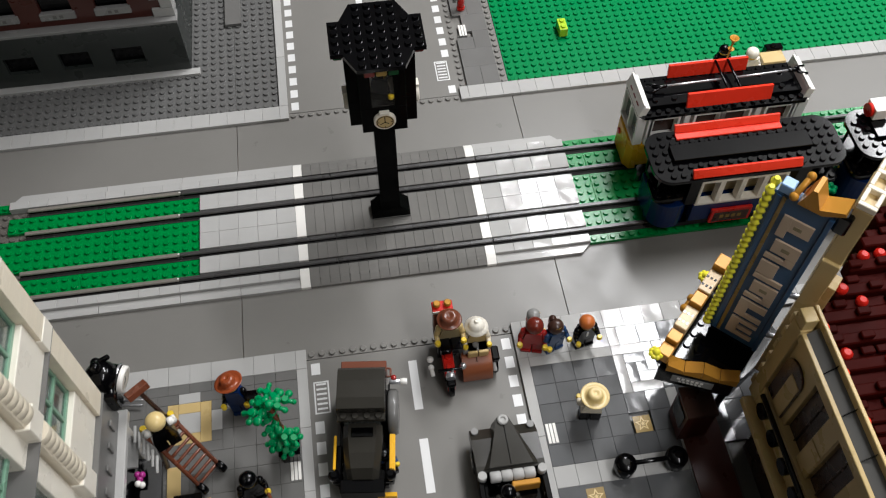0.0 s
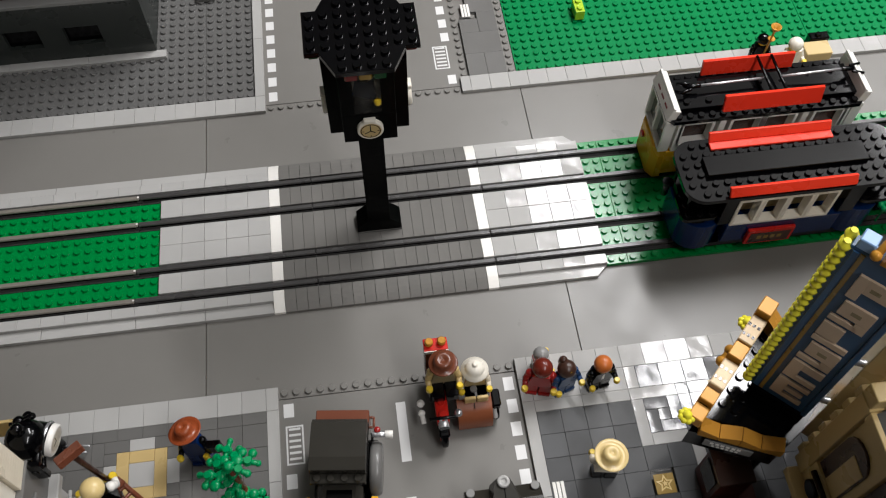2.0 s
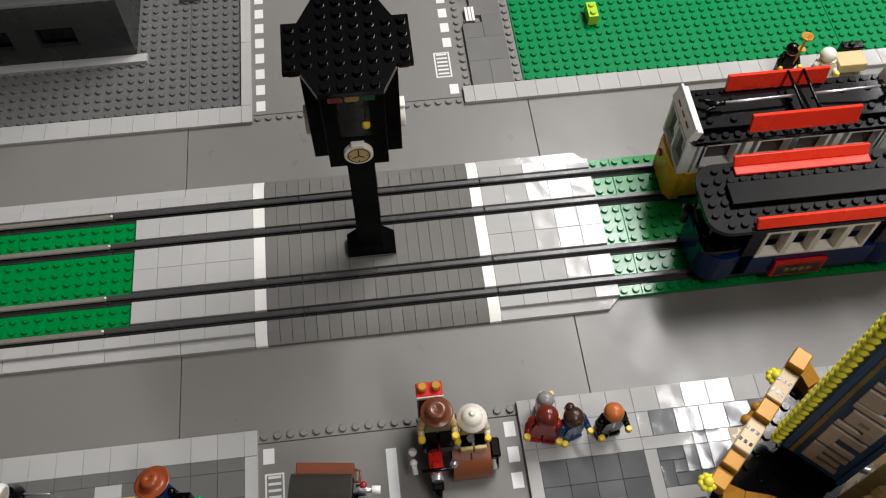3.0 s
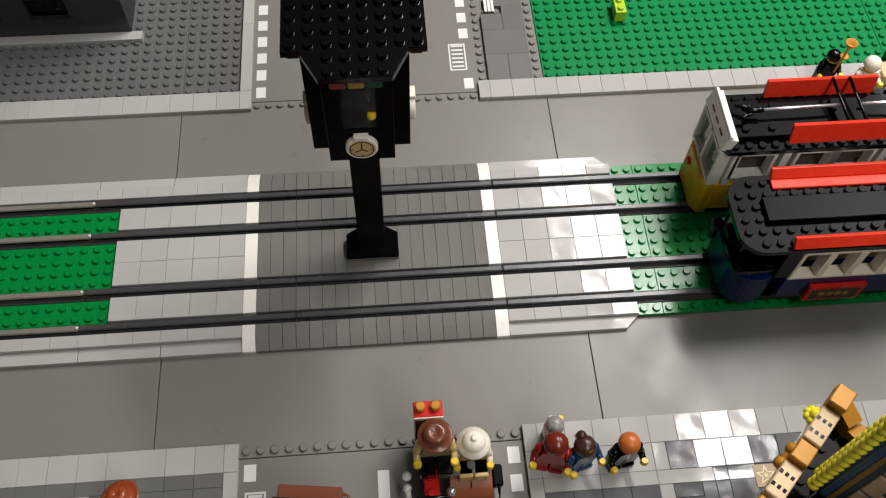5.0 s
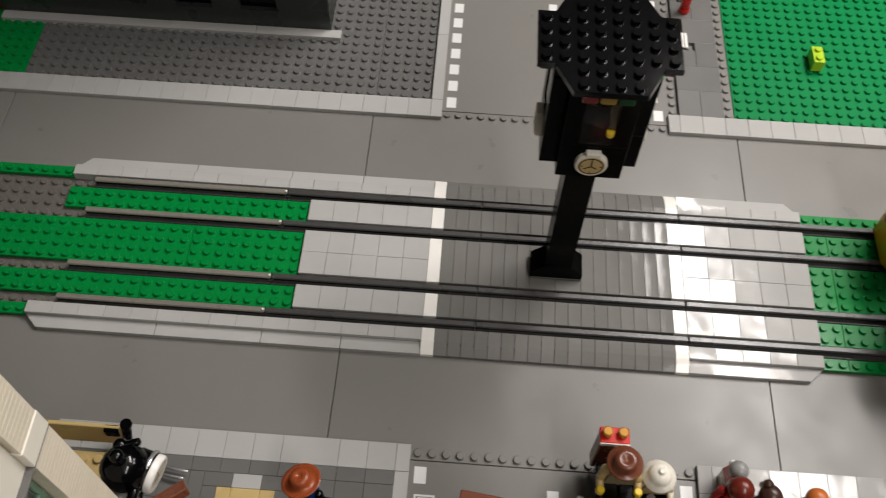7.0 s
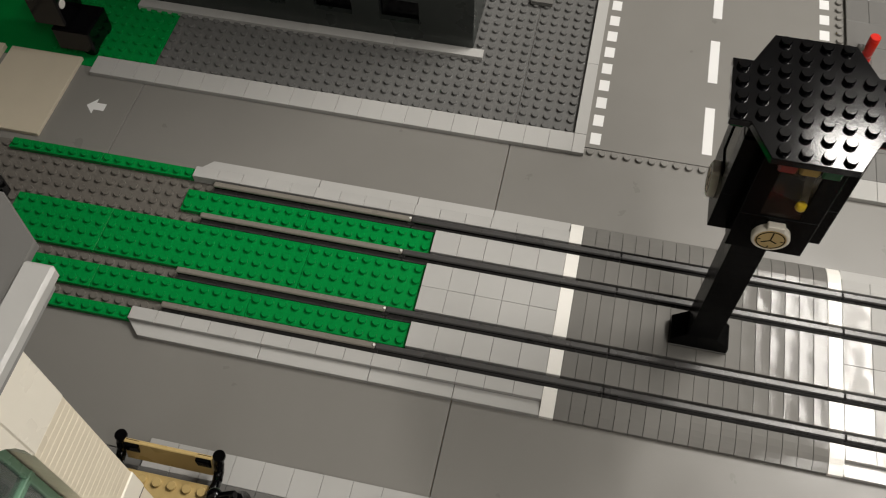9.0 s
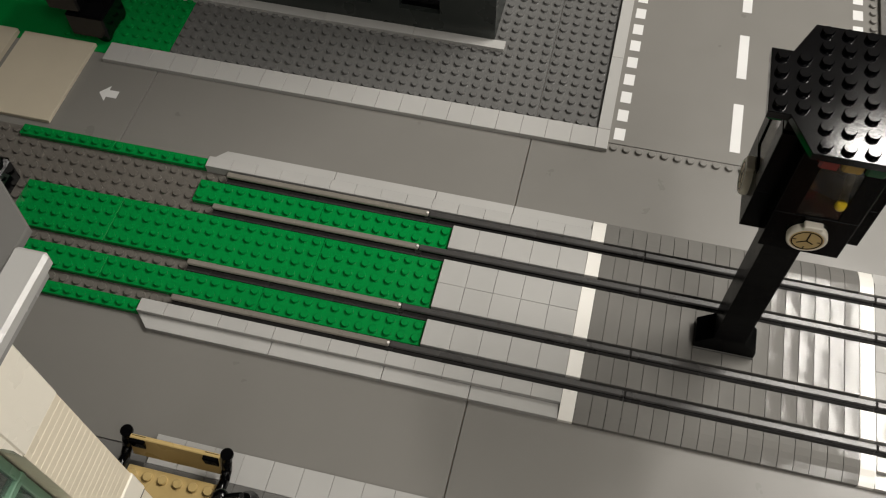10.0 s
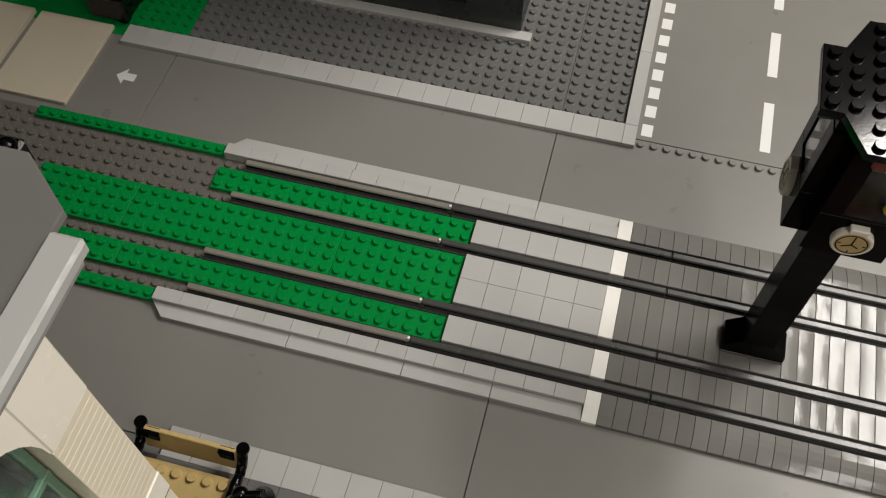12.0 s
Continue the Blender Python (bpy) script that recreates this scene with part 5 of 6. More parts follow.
def tall_sign():
    sg = thing("vertical_sign", "tall dark blue sign with raised tan letters and gold cap", "sign", 34.55, -15.75, 0, -45)
    # local x runs inwards along the sign, the face looks towards -y
    part("foot", Shape().box(0.2, 4.2, -0.6, 0.6, 10.8, 12.4, M_BLACK, 0.06), sg)
    part("panel", Shape().box(0.0, 3.9, -0.45, 0.45, 12.4, 30.6, M_SIGN, 0.06), sg, "dark blue sign panel")
    part("border", Shape().box(0.25, 0.6, -0.55, -0.45, 12.6, 30.4, M_SIGN, 0.03), sg)
    for k in range(26):
        yl = Shape()
        for y in (-0.34, 0.34):
            yl.lathe((-0.25, y, 12.5 + 0.7 * k + 0.2 * (y > 0)), [(0.2, 0), (0.36, 0.08), (0.38, 0.36), (0.24, 0.44), (0.2, 0.68)], M_TYEL, 9)
        part("light_bead", yl, sg, "clear yellow bead pair")
    # raised letters, each a few bars: P A L A C E from the top down
    glyph = {
        "P": ((0, 0.7, 0, 1.9), (0.7, 2.4, 0.75, 1.9)),
        "A": ((0, 1.9, 0, 0.42), (0.25, 2.4, 0.72, 1.9), (1.6, 2.4, 0, 0.72)),
        "L": ((0, 1.5, 0.6, 1.9), (0, 2.4, 0, 0.45)),
        "C": ((0, 0.9, 0, 1.9), (0.9, 2.4, 1.2, 1.9), (0.9, 2.4, 0, 0.45)),
        "E": ((0, 0.85, 0, 1.9), (0.85, 2.4, 1.5, 1.9), (0.85, 2.2, 0.75, 1.15), (0.85, 2.4, 0, 0.4)),
    }
    for i, ch in enumerate("ECALAP"):
        z = 13.3 + 2.68 * i
        let = Shape()
        for a, b, c, d in glyph[ch]:
            let.box(1.3 + 0.9 * a, 1.3 + 0.9 * b, -0.62, -0.44, z + 1.2 * c, z + 1.2 * d, M_LETTER, 0.02)
        if ch in "AP":
            let.box(2.2, 2.8, -0.635, -0.61, z + 1.35, z + 1.7, M_DTAN, 0.005)
        part("letter", let, sg, "raised beige block letter")
    part("stripe", Shape().box(0.68, 0.95, -0.52, -0.44, 12.6, 30.4, M_OGOLD, 0.02), sg, "dark gold stripe")
    cap = Shape()
    cap.extrude([(1.7, 30.6), (3.4, 30.6), (4.7, 31.5), (4.6, 31.8), (3.1, 31.0), (2.5, 32.4), (2.2, 32.4)], -0.7, 0.8, M_GOLD, "y")
    part("cap", cap, sg, "gold wave cap")
    part("cap_rod", Shape().rod((1.3, -0.6, 31.0), (1.6, 0.8, 31.9), 0.22, M_GOLD).ball((1.3, -0.6, 31.0), 0.32, M_GOLD, 12).ball((1.6, 0.8, 31.9), 0.32, M_GOLD, 12).rod((1.3, -0.5, 30.6), (1.3, -0.5, 31.0), 0.2, M_GOLD), sg, "gold rod")
    part("cap_block", Shape().box(0.2, 1.1, -0.45, 0.45, 30.6, 31.4, M_SBLUE, 0.06), sg, "pale blue block")
    part("cap_end", Shape().box(4.26, 5.2, -0.5, 0.7, 29.4, 31.2, M_BLACK, 0.15), sg)
    part("trim", Shape().box(3.9, 4.25, -0.6, 0.6, 12.4, 30.5, M_SIGN, 0.05), sg)
    for bz in (14.6, 20.6):
        part("bracket", Shape().rod((4.2, 0, bz), (5.8, 0.6, bz), 0.25, M_SILVER), sg, "silver bracket")


tall_sign()

# marquee ground clutter: red carpet, cabinet and spotlight stand
carpet = Shape().box(33.2, 36.8, -30, -18.2, 0.4, 0.52, M_RWALL, 0.03)
solid("red_carpet", carpet, "dark red carpet leading to the cinema doors", "carpet")
cab = thing("ticket_booth", "dark red ticket booth with dark brown top and glass", "booth", 33.6, -19.6, 0.5)
part("body", Shape().box(-1.0, 1.6, -1.6, 1.2, 0, 4.6, M_RWALL, 0.05), cab)
part("top", Shape().box(-1.1, 1.7, -1.7, 1.3, 4.6, 5.0, M_DBROWN, 0.05), cab)
part("glass", Shape().box(-1.15, -1.0, -1.2, 0.8, 1.8, 4.2, M_GLASS, 0.02), cab)
lamp = thing("spotlight_stand", "black pair of round spotlights joined by a bar", "spotlight", 29.4, -23.2, 0.4)
part("bar", Shape().rod((-2.2, 0, 1.5), (2.2, 0, 1.5), 0.22, M_BLACK), lamp)
for sx in (-2.3, 2.3):
    part("lamp_head", Shape().lathe((sx, 0, 0.0), [(0.5, 0), (0.95, 0.3), (1.0, 1.6), (0.8, 2.0), (0.3, 2.05)], M_BLACK, 20), lamp)


def star_tile(x, y):
    st = thing("star_tile", "dark gold pavement tile with a pale outlined star", "tile", x, y, 0.404, group="star tiles")
    part("base", Shape().box(-0.8, 0.8, -0.8, 0.8, 0, 0.05, M_OGOLD, 0.02), st)
    for inner, z, mat in ((1.0, 0.05, M_BLOND), (0.66, 0.06, M_OGOLD), (0.34, 0.07, M_BLOND)):
        pts = []
        for i in range(10):
            r = (0.74 if i % 2 == 0 else 0.34) * inner
            a = math.pi / 2 + i * math.pi / 5
            pts.append((r * math.cos(a), r * math.sin(a)))
        n = Shape()
        n.add([(0, 0, z + 0.01)] + [(u, v, z + 0.01) for u, v in pts], [[0, 1 + i, 1 + (i + 1) % 10] for i in range(10)], mat)
        part("star", n, st)


star_tile(30.0, -19.2)
star_tile(24.2, -25.2)
star_tile(36.6, -11.9)


# ---- road vehicles ----
def wheel(parent, x, y, z, r, w, hub=M_SILVER):
    t = Shape().lathe((x - w / 2, y, z), [(r * 0.7, 0), (r * 0.95, 0.08), (r, 0.2), (r, w - 0.2), (r * 0.95, w - 0.08), (r * 0.7, w)], M_BLACK, 22, "x")
    ob = part("wheel", t, parent)
    part("hub", Shape().cyl((x - w / 2 - 0.04, y, z), r * 0.55, w + 0.08, hub, 16, "x"), ob)


def delivery_truck():
    tr = thing("delivery_truck", "vintage dark grey toy truck with brown rear box and yellow bars", "truck", 5.05, -15.2, 0, -7)
    part("chassis", Shape().box(-2.2, 2.2, -6.6, 3.0, 1.0, 1.8, M_BLACK, 0.05), tr)
    for y in (-5.0, 1.2):
        for x in (-2.3, 2.3):
            wheel(tr, x, y, 1.3, 1.3, 0.8)
    roof = Shape()
    prof = [(2.3, 5.8), (2.3, 6.7), (1.9, 7.15), (0.8, 7.35), (-0.8, 7.35), (-1.7, 7.1), (-1.7, 5.8)]
    roof.extrude(prof, -2.05, 2.05, M_DARK, "x")
    roof.box(-2.05, 2.05, -2.4, -1.7, 5.8, 6.25, M_DARK, 0.04)
    for k in range(4):
        roof.stud(-1.5 + 1.0 * k, -2.05, 6.25, M_DARK, 14)
    part("cab_roof", roof, tr, "dark grey cab roof")
    part("cab", Shape().box(-2.1, 2.1, -1.5, 2.3, 1.8, 5.8, M_BLACK, 0.05), tr)
    part("windscreen", Shape().box(-1.6, 1.6, -2.0, -1.9, 3.6, 5.8, M_GLASS, 0.02), tr)
    hood = Shape()
    ring = []
    for y, w, zt in ((-2.0, 1.7, 4.7), (-3.2, 1.7, 4.7), (-4.6, 1.6, 4.45), (-5.8, 1.45, 4.0), (-6.5, 1.3, 3.2)):
        ring.append([(-w, y, 1.8), (-w, y, zt - 0.7), (-w + 0.5, y, zt), (w - 0.5, y, zt), (w, y, zt - 0.7), (w, y, 1.8)])
    hv = [p for r_ in ring for p in r_]
    hf = [[6 * k + i, 6 * k + i + 1, 6 * k + i + 7, 6 * k + i + 6] for k in range(4) for i in range(5)]
    hood.add(hv, hf + [[24, 25, 26, 27, 28, 29]], M_DARK)
    part("hood", hood, tr, "dark grey curved hood")
    part("hood_vent", Shape().box(-0.95, 0.95, -3.3, -2.45, 4.66, 4.78, M_BLACK, 0.05), tr)
    part("grille", Shape().box(-1.9, 1.9, -7.6, -6.4, 1.2, 3.0, M_BLACK, 0.06), tr)
    for s in (-1, 1):
        part("mudguard", Shape().box(s * 2.25 - 0.4, s * 2.25 + 0.4, -6.6, -3.2, 2.3, 2.7, M_BLACK, 0.1), tr)
        part("headlamp", Shape().lathe((s * 2.4, -6.2, 3.0), [(0.3, 0), (0.5, 0.15), (0.5, 0.6), (0.25, 0.8)], M_BLACK, 16), tr)
    part("side_bar", Shape().box(2.3, 2.8, -6.3, -2.6, 3.2, 3.6, M_YELLOW, 0.05), tr, "yellow side bar")
    part("side_bar", Shape().box(-2.55, -2.3, -6.2, -2.6, 3.2, 3.5, M_YELLOW, 0.05), tr, "yellow side bar")
    part("bumper", Shape().box(1.2, 2.9, -7.6, -7.2, 1.2, 1.9, M_YELLOW, 0.05), tr, "yellow bumper end")
    part("rear_box", Shape().box(-1.9, 2.1, 2.3, 3.3, 3.6, 6.0, M_BROWN, 0.06), tr, "reddish brown rear box")
    part("box_handle", Shape().rod((2.4, 2.4, 4.6), (2.4, 3.2, 4.6), 0.1, M_BROWN).rod((2.1, 3.2, 4.6), (2.4, 3.2, 4.6), 0.1, M_BROWN).rod((2.1, 2.4, 4.6), (2.4, 2.4, 4.6), 0.1, M_BROWN), tr)
    sp = Shape().lathe((2.1, -0.3, 3.0), [(1.3, 0), (1.9, 0.08), (2.05, 0.3), (2.05, 0.7), (1.9, 0.95), (1.2, 1.0)], M_DGREY, 26, "x")
    part("spare_wheel", sp, tr, "grey spare wheel")
    lampr = Shape().rod((2.3, 1.7, 5.0), (3.3, 1.7, 5.0), 0.24, M_SILVER).rod((3.3, 1.7, 5.0), (3.9, 1.7, 5.0), 0.3, M_WHITE)
    part("signal_arm", lampr, tr, "grey signal arm with white tip")
    part("signal_lens", Shape().ball((2.7, 2.0, 5.2), 0.26, M_CRIMSON, 12, 0.6), tr, "red lens")
    return tr


delivery_truck()
figure("toy_driver", "small toy driver with white collar in the truck", 6.3, -19.6, 0.5, 20, M_DBLUE, M_BLACK, "short", M_BLACK, M_DBLUE, seated=True, scale=0.8)


def roadster():
    car = thing("roadster", "black open toy roadster with pointed tail and silver trim", "car", 16.95, -22.3, 0, 0)
    part("chassis", Shape().box(-2.6, 2.6, -7.6, 3.6, 0.7, 1.6, M_BLACK, 0.06), car)
    for y in (-5.6, 1.6):
        for x in (-2.7, 2.7):
            wheel(car, x, y, 1.2, 1.2, 0.8)
    body = Shape()
    prof = [(4.0, 1.2), (4.0, 2.2), (2.8, 3.0), (0.2, 3.4), (-0.4, 3.4), (-0.4, 1.2)]
    body.extrude(prof, -2.95, 2.95, M_DARK, "x")
    part("rear_deck", body, car, "black sloping rear deck")
    fin = Shape()
    v = [(-0.9, 4.3, 2.2), (0.9, 4.3, 2.2), (2.5, -0.2, 3.3), (-2.5, -0.2, 3.3), (-0.5, 4.2, 3.9), (0.5, 4.2, 3.9), (1.9, -0.2, 3.85), (-1.9, -0.2, 3.85)]
    fin.add(v, [[4, 7, 6, 5], [0, 1, 5, 4][::-1], [1, 2, 6, 5][::-1], [2, 3, 7, 6][::-1], [3, 0, 4, 7][::-1], [0, 3, 2, 1][::-1]], M_DARK)
    part("tail_fin", fin, car)
    part("tail_seam", Shape().box(-0.03, 0.03, -0.1, 4.0, 3.86, 3.94, M_BLACK, 0.005), car)
    part("filler_cap", Shape().lathe((0, 3.9, 3.85), [(0.45, 0), (0.5, 0.2), (0.42, 0.32), (0.22, 0.32), (0.2, 0.2)], M_LGREY, 18), car, "light grey ring cap")
    for s in (-1, 1):
        part("tail_lamp", Shape().cyl((s * 2.5, 3.7, 2.5), 0.34, 0.3, M_MGREY, 16), car, "grey lamp")
        part("side_panel", Shape().box(s * 2.75 - 0.25, s * 2.75 + 0.25, -5.0, -0.3, 1.6, 3.2, M_BLACK, 0.08), car)
        part("hinge", Shape().cyl((s * 2.6, -0.75, 2.9), 0.4, 0.9, M_LGREY, 14), car)
    for k in range(4):
        part("folded_top", Shape().cyl((-1.95 + 0.98 * k, -0.9, 3.4), 0.5, 0.95, M_LGREY, 14, "x", 0.1), car, "grey rolled soft top")
    part("seat_back", Shape().box(-0.2, 2.2, -2.0, -1.5, 2.2, 3.6, M_GOLD, 0.08), car, "tan seat back")
    part("hood", Shape().box(-2.3, 2.3, -7.6, -4.6, 1.6, 3.0, M_BLACK, 0.15), car)


roadster()
figure("toy_motorist", "small toy motorist with yellow face in the roadster", 16.2, -25.0, 1.7, 0, M_DARK, M_BLACK, "short", M_BLACK, seated=True, scale=0.9)


def sidecar_bike():
    bk = thing("motorbike", "red toy motorbike with a brown sidecar and luggage", "motorbike", 13.2, -11.0, 0, 0)
    for y in (-2.1, 2.2):
        t = Shape().lathe((-0.3, y, 1.1), [(0.75, 0), (1.05, 0.08), (1.1, 0.2), (1.1, 0.4), (1.05, 0.52), (0.75, 0.6)], M_BLACK, 22, "x")
        ob = part("wheel", t, bk)
        part("hub", Shape().cyl((-0.34, y, 1.1), 0.55, 0.68, M_RED if y < 0 else M_SILVER, 16, "x"), ob)
    part("frame", Shape().box(-0.45, 0.45, -1.6, 3.6, 0.8, 1.9, M_BLACK, 0.08), bk)
    tank = Shape().box(-0.5, 0.5, -1.7, 0.5, 1.9, 2.9, M_RED, 0.08)
    tank.stud(0, -1.15, 2.9, M_RED, 14).stud(0, -0.1, 2.9, M_RED, 14)
    part("tank", tank, bk, "red fuel tank")
    part("mudguard", Shape().box(-0.42, 0.42, -2.8, -1.7, 1.9, 2.3, M_BLACK, 0.15), bk)
    part("saddle", Shape().box(-0.9, 0.9, 0.4, 2.3, 1.9, 4.3, M_BLACK, 0.1), bk)
    part("handlebar", Shape().rod((-1.1, -1.5, 3.1), (1.1, -1.5, 3.1), 0.14, M_BLACK).rod((-0.3, -2.4, 1.4), (-0.2, -1.5, 3.1), 0.14, M_SILVER).rod((0.3, -2.4, 1.4), (0.2, -1.5, 3.1), 0.14, M_SILVER), bk)
    part("headlamp", Shape().cyl((0, -2.2, 2.6), 0.45, 0.5, M_SILVER, 16, "y"), bk, "silver headlamp")
    knob = Shape().ball((-1.6, -0.4, 1.8), 0.3, M_WHITE, 10).ball((-1.6, 0.4, 1.9), 0.34, M_WHITE, 10).rod((-1.6, -0.4, 1.8), (-1.5, -1.2, 1.5), 0.2, M_WHITE)
    part("exhaust", knob, bk, "white exhaust knobs")
    lug = Shape().box(-0.9, 0.9, 2.9, 3.9, 1.6, 5.9, M_BROWN, 0.08)
    lg = part("luggage_box", lug, bk, "brown luggage box with gold knobs")
    part("luggage_lid", Shape().box(-0.95, 0.95, 2.85, 3.95, 5.9, 6.4, M_RED, 0.06), lg, "red lid")
    part("luggage_strap", Shape().box(-0.97, 0.97, 2.76, 2.85, 6.05, 6.42, M_WHITE, 0.03), lg, "white strap")
    for x in (-0.5, 0.5):
        part("lid_knob", Shape().cyl((x, 3.5, 6.4), 0.34, 0.45, M_GOLD, 16, "z", 0.08), lg, "gold knob")
    prof = [(2.4, 0.7), (2.4, 2.4), (0.3, 2.9)] + [(0.1 - 1.9 * math.sin(radians(a)), 1.0 + 1.9 * math.cos(radians(a))) for a in range(0, 91, 5)] + [(-1.8, 0.7)]
    sc = Shape().extrude(prof[::-1], 1.25, 4.05, M_SADDLE, "x")
    scar = part("sidecar", sc, bk, "brown rounded sidecar")
    part("sidecar_seam", Shape().box(2.63, 2.67, -0.9, 0.1, 2.4, 2.915, M_DBROWN, 0.01), scar)
    part("sidecar_cover", Shape().box(1.4, 3.9, -0.3, 1.0, 3.3, 3.75, M_DGREY, 0.05).box(1.5, 3.8, 0.2, 1.0, 2.8, 3.3, M_DGREY, 0.03).stud(2.65, 0.3, 3.75, M_DGREY, 14), scar, "grey cover plate with a stud")
    part("sidecar_wheel", Shape().lathe((4.15, -0.3, 1.1), [(0.6, 0), (1.0, 0.08), (1.1, 0.25), (1.0, 0.5), (0.5, 0.55)], M_BLACK, 20, "x"), scar)
    part("sidecar_guard", Shape().box(4.1, 4.8, -0.9, 0.6, 2.0, 2.7, M_BLACK, 0.12), scar)
    part("sidecar_lamp", Shape().ball((1.3, -1.0, 2.5), 0.35, M_SILVER, 12), scar, "silver lamp")
    part("sidecar_lamp", Shape().rod((4.3, -1.4, 1.4), (4.3, -0.7, 2.0), 0.2, M_LGREY), scar)


sidecar_bike()
figure("toy_rider", "small toy rider with brown wide-brimmed hat on the motorbike", 13.5, -9.9, 4.4, 0, M_DTAN, M_BLACK, "felt_hat", M_BROWN, M_TAN, seated=True, scale=1.08)
figure("toy_passenger", "small toy passenger with white sun helmet in the sidecar", 16.0, -9.9, 2.9, 0, M_TAN, M_TAN, "helmet", M_CREAM, M_IVORY, seated=True)

# ---- people of the town ----
figure("toy_sheriff", "toy figure in blue with a rust wide-brimmed hat and black case", -5.9, -12.5, 0.4, -10, M_BLUE, M_BLUE, "wide_hat", M_RUST, M_BLACK, "case", lean=(-14, -10))
figure("toy_lady", "toy figure in dark red with long auburn hair", 21.5, -10.0, 0.4, -15, M_CRIMSON, M_CRIMSON, "long", M_HAIR, M_CRIMSON, scale=1.07)
figure("toy_visitor", "toy figure in red and white with a grey round cap", 21.8, -8.4, 0.4, 95, M_RED, M_WHITE, "short", M_MGREY, M_WHITE, scale=0.86)
figure("toy_girl", "toy figure in dark blue with a dark brown ponytail", 23.5, -10.2, 0.4, 20, M_DBLUE, M_DBLUE, "ponytail", M_DBROWN)
figure("toy_gentleman", "toy figure in a black suit with orange hair", 26.45, -10.2, 0.4, 12, M_BLACK, M_BLACK, "short", M_ORANGE, M_BLACK, "paper")
figure("toy_explorer", "toy figure in tan with a wide tan hat on the plaza", 25.3, -17.7, 0.4, 170, M_IVORY, M_BLACK, "wide_hat", M_BLOND, M_IVORY)
figure("toy_cleaner", "black-clad toy figure with blond hair on the ladder", -11.35, -17.1, 6.1, 205, M_BLACK, M_BLACK, "short", M_BLOND, M_WHITE, scale=1.1)
figure("toy_busker", "toy figure in black with black hair and a brown guitar", -5.2, -20.7, 0.4, 20, M_BLACK, M_BLACK, "short", M_BLACK, M_BLACK, "guitar")
figure("toy_hornist", "toy figure in black playing a gold horn behind the tram", 51.0, 23.3, 0.0, 0, M_BLACK, M_BLACK, "short", M_BLACK, M_BLACK, "horn", scale=0.85)
figure("toy_pedestrian", "toy figure in white beside the horn player", 53.7, 21.7, 0.0, 10, M_CREAM, M_CREAM, "short", M_CREAM)
cart = thing("luggage_stand", "tan box with a black end block on the pavement", "box", 57.4, 23.2, 0.4)
part("box", Shape().box(-1.4, 1.4, -0.9, 0.9, 0, 1.1, M_TAN, 0.06), cart)
lidb = Shape().box(-0.4, 1.7, 1.0, 2.0, 0.0, 1.3, M_BLACK, 0.1)
lidb.studs(0, 1, 1, 2, 1.3, M_BLACK, 14)
part("end_block", lidb, cart, "black end block")


broom = thing("push_broom", "reddish brown push broom with a long handle", "broom")
part("handle", Shape().rod((-10.9, -15.9, 7.6), (-12.1, -15.4, 12.6), 0.2, M_DBROWN), broom)
hd_ = Shape()
hd_.at = Matrix.Translation((-12.2, -15.4, 12.8)) @ Matrix.Rotation(radians(38), 4, "Z") @ Matrix.Rotation(radians(-25), 4, "X")
hd_.box(-0.95, 0.95, -0.4, 0.4, -0.3, 0.3, M_BROWN, 0.06)
part("broom_head", hd_, broom)


# ---- ladder, plant, bench ----
def ladder():
    ld = thing("ladder", "reddish brown toy step ladder on black wheels", "ladder", -9.0, -18.6, 0.4)
    up, side = Vector((-0.43, 0.385, 0.817)), Vector((0.67, 0.745, 0.0))
    foot = Vector((0, 0, 0.75))
    for s in (-1.2, 1.2):
        part("side_rail", Shape().rod(foot + side * s, foot + side * s + up * 6.3, 0.2, M_BROWN, 8), ld)
        w = Shape()
        w.at = Matrix.Translation(side * s + Vector((0.1, -0.1, 0.62))) @ Matrix.Rotation(radians(48), 4, "Z")
        w.cyl((-0.3, 0, 0), 0.62, 0.6, M_BLACK, 18, "x", 0.1)
        part("wheel", w, ld)
    for k in range(8):
        p = foot + up * (0.3 + 0.76 * k)
        part("rung", Shape().rod(p - side * 1.2, p + side * 1.2, 0.15, M_BROWN, 8), ld)
    top = foot + up * 6.3
    tread = Shape()
    tread.at = Matrix.Translation(top) @ Matrix.Rotation(radians(48), 4, "Z")
    tread.box(-1.4, 1.4, -0.5, 0.9, -0.2, 0.05, M_BROWN, 0.05)
    part("top_tread", tread, ld)
    part("back_leg", Shape().rod(top - side * 0.9, (-3.9, 1.7, 0.0), 0.28, M_DBROWN, 8), ld)


ladder()


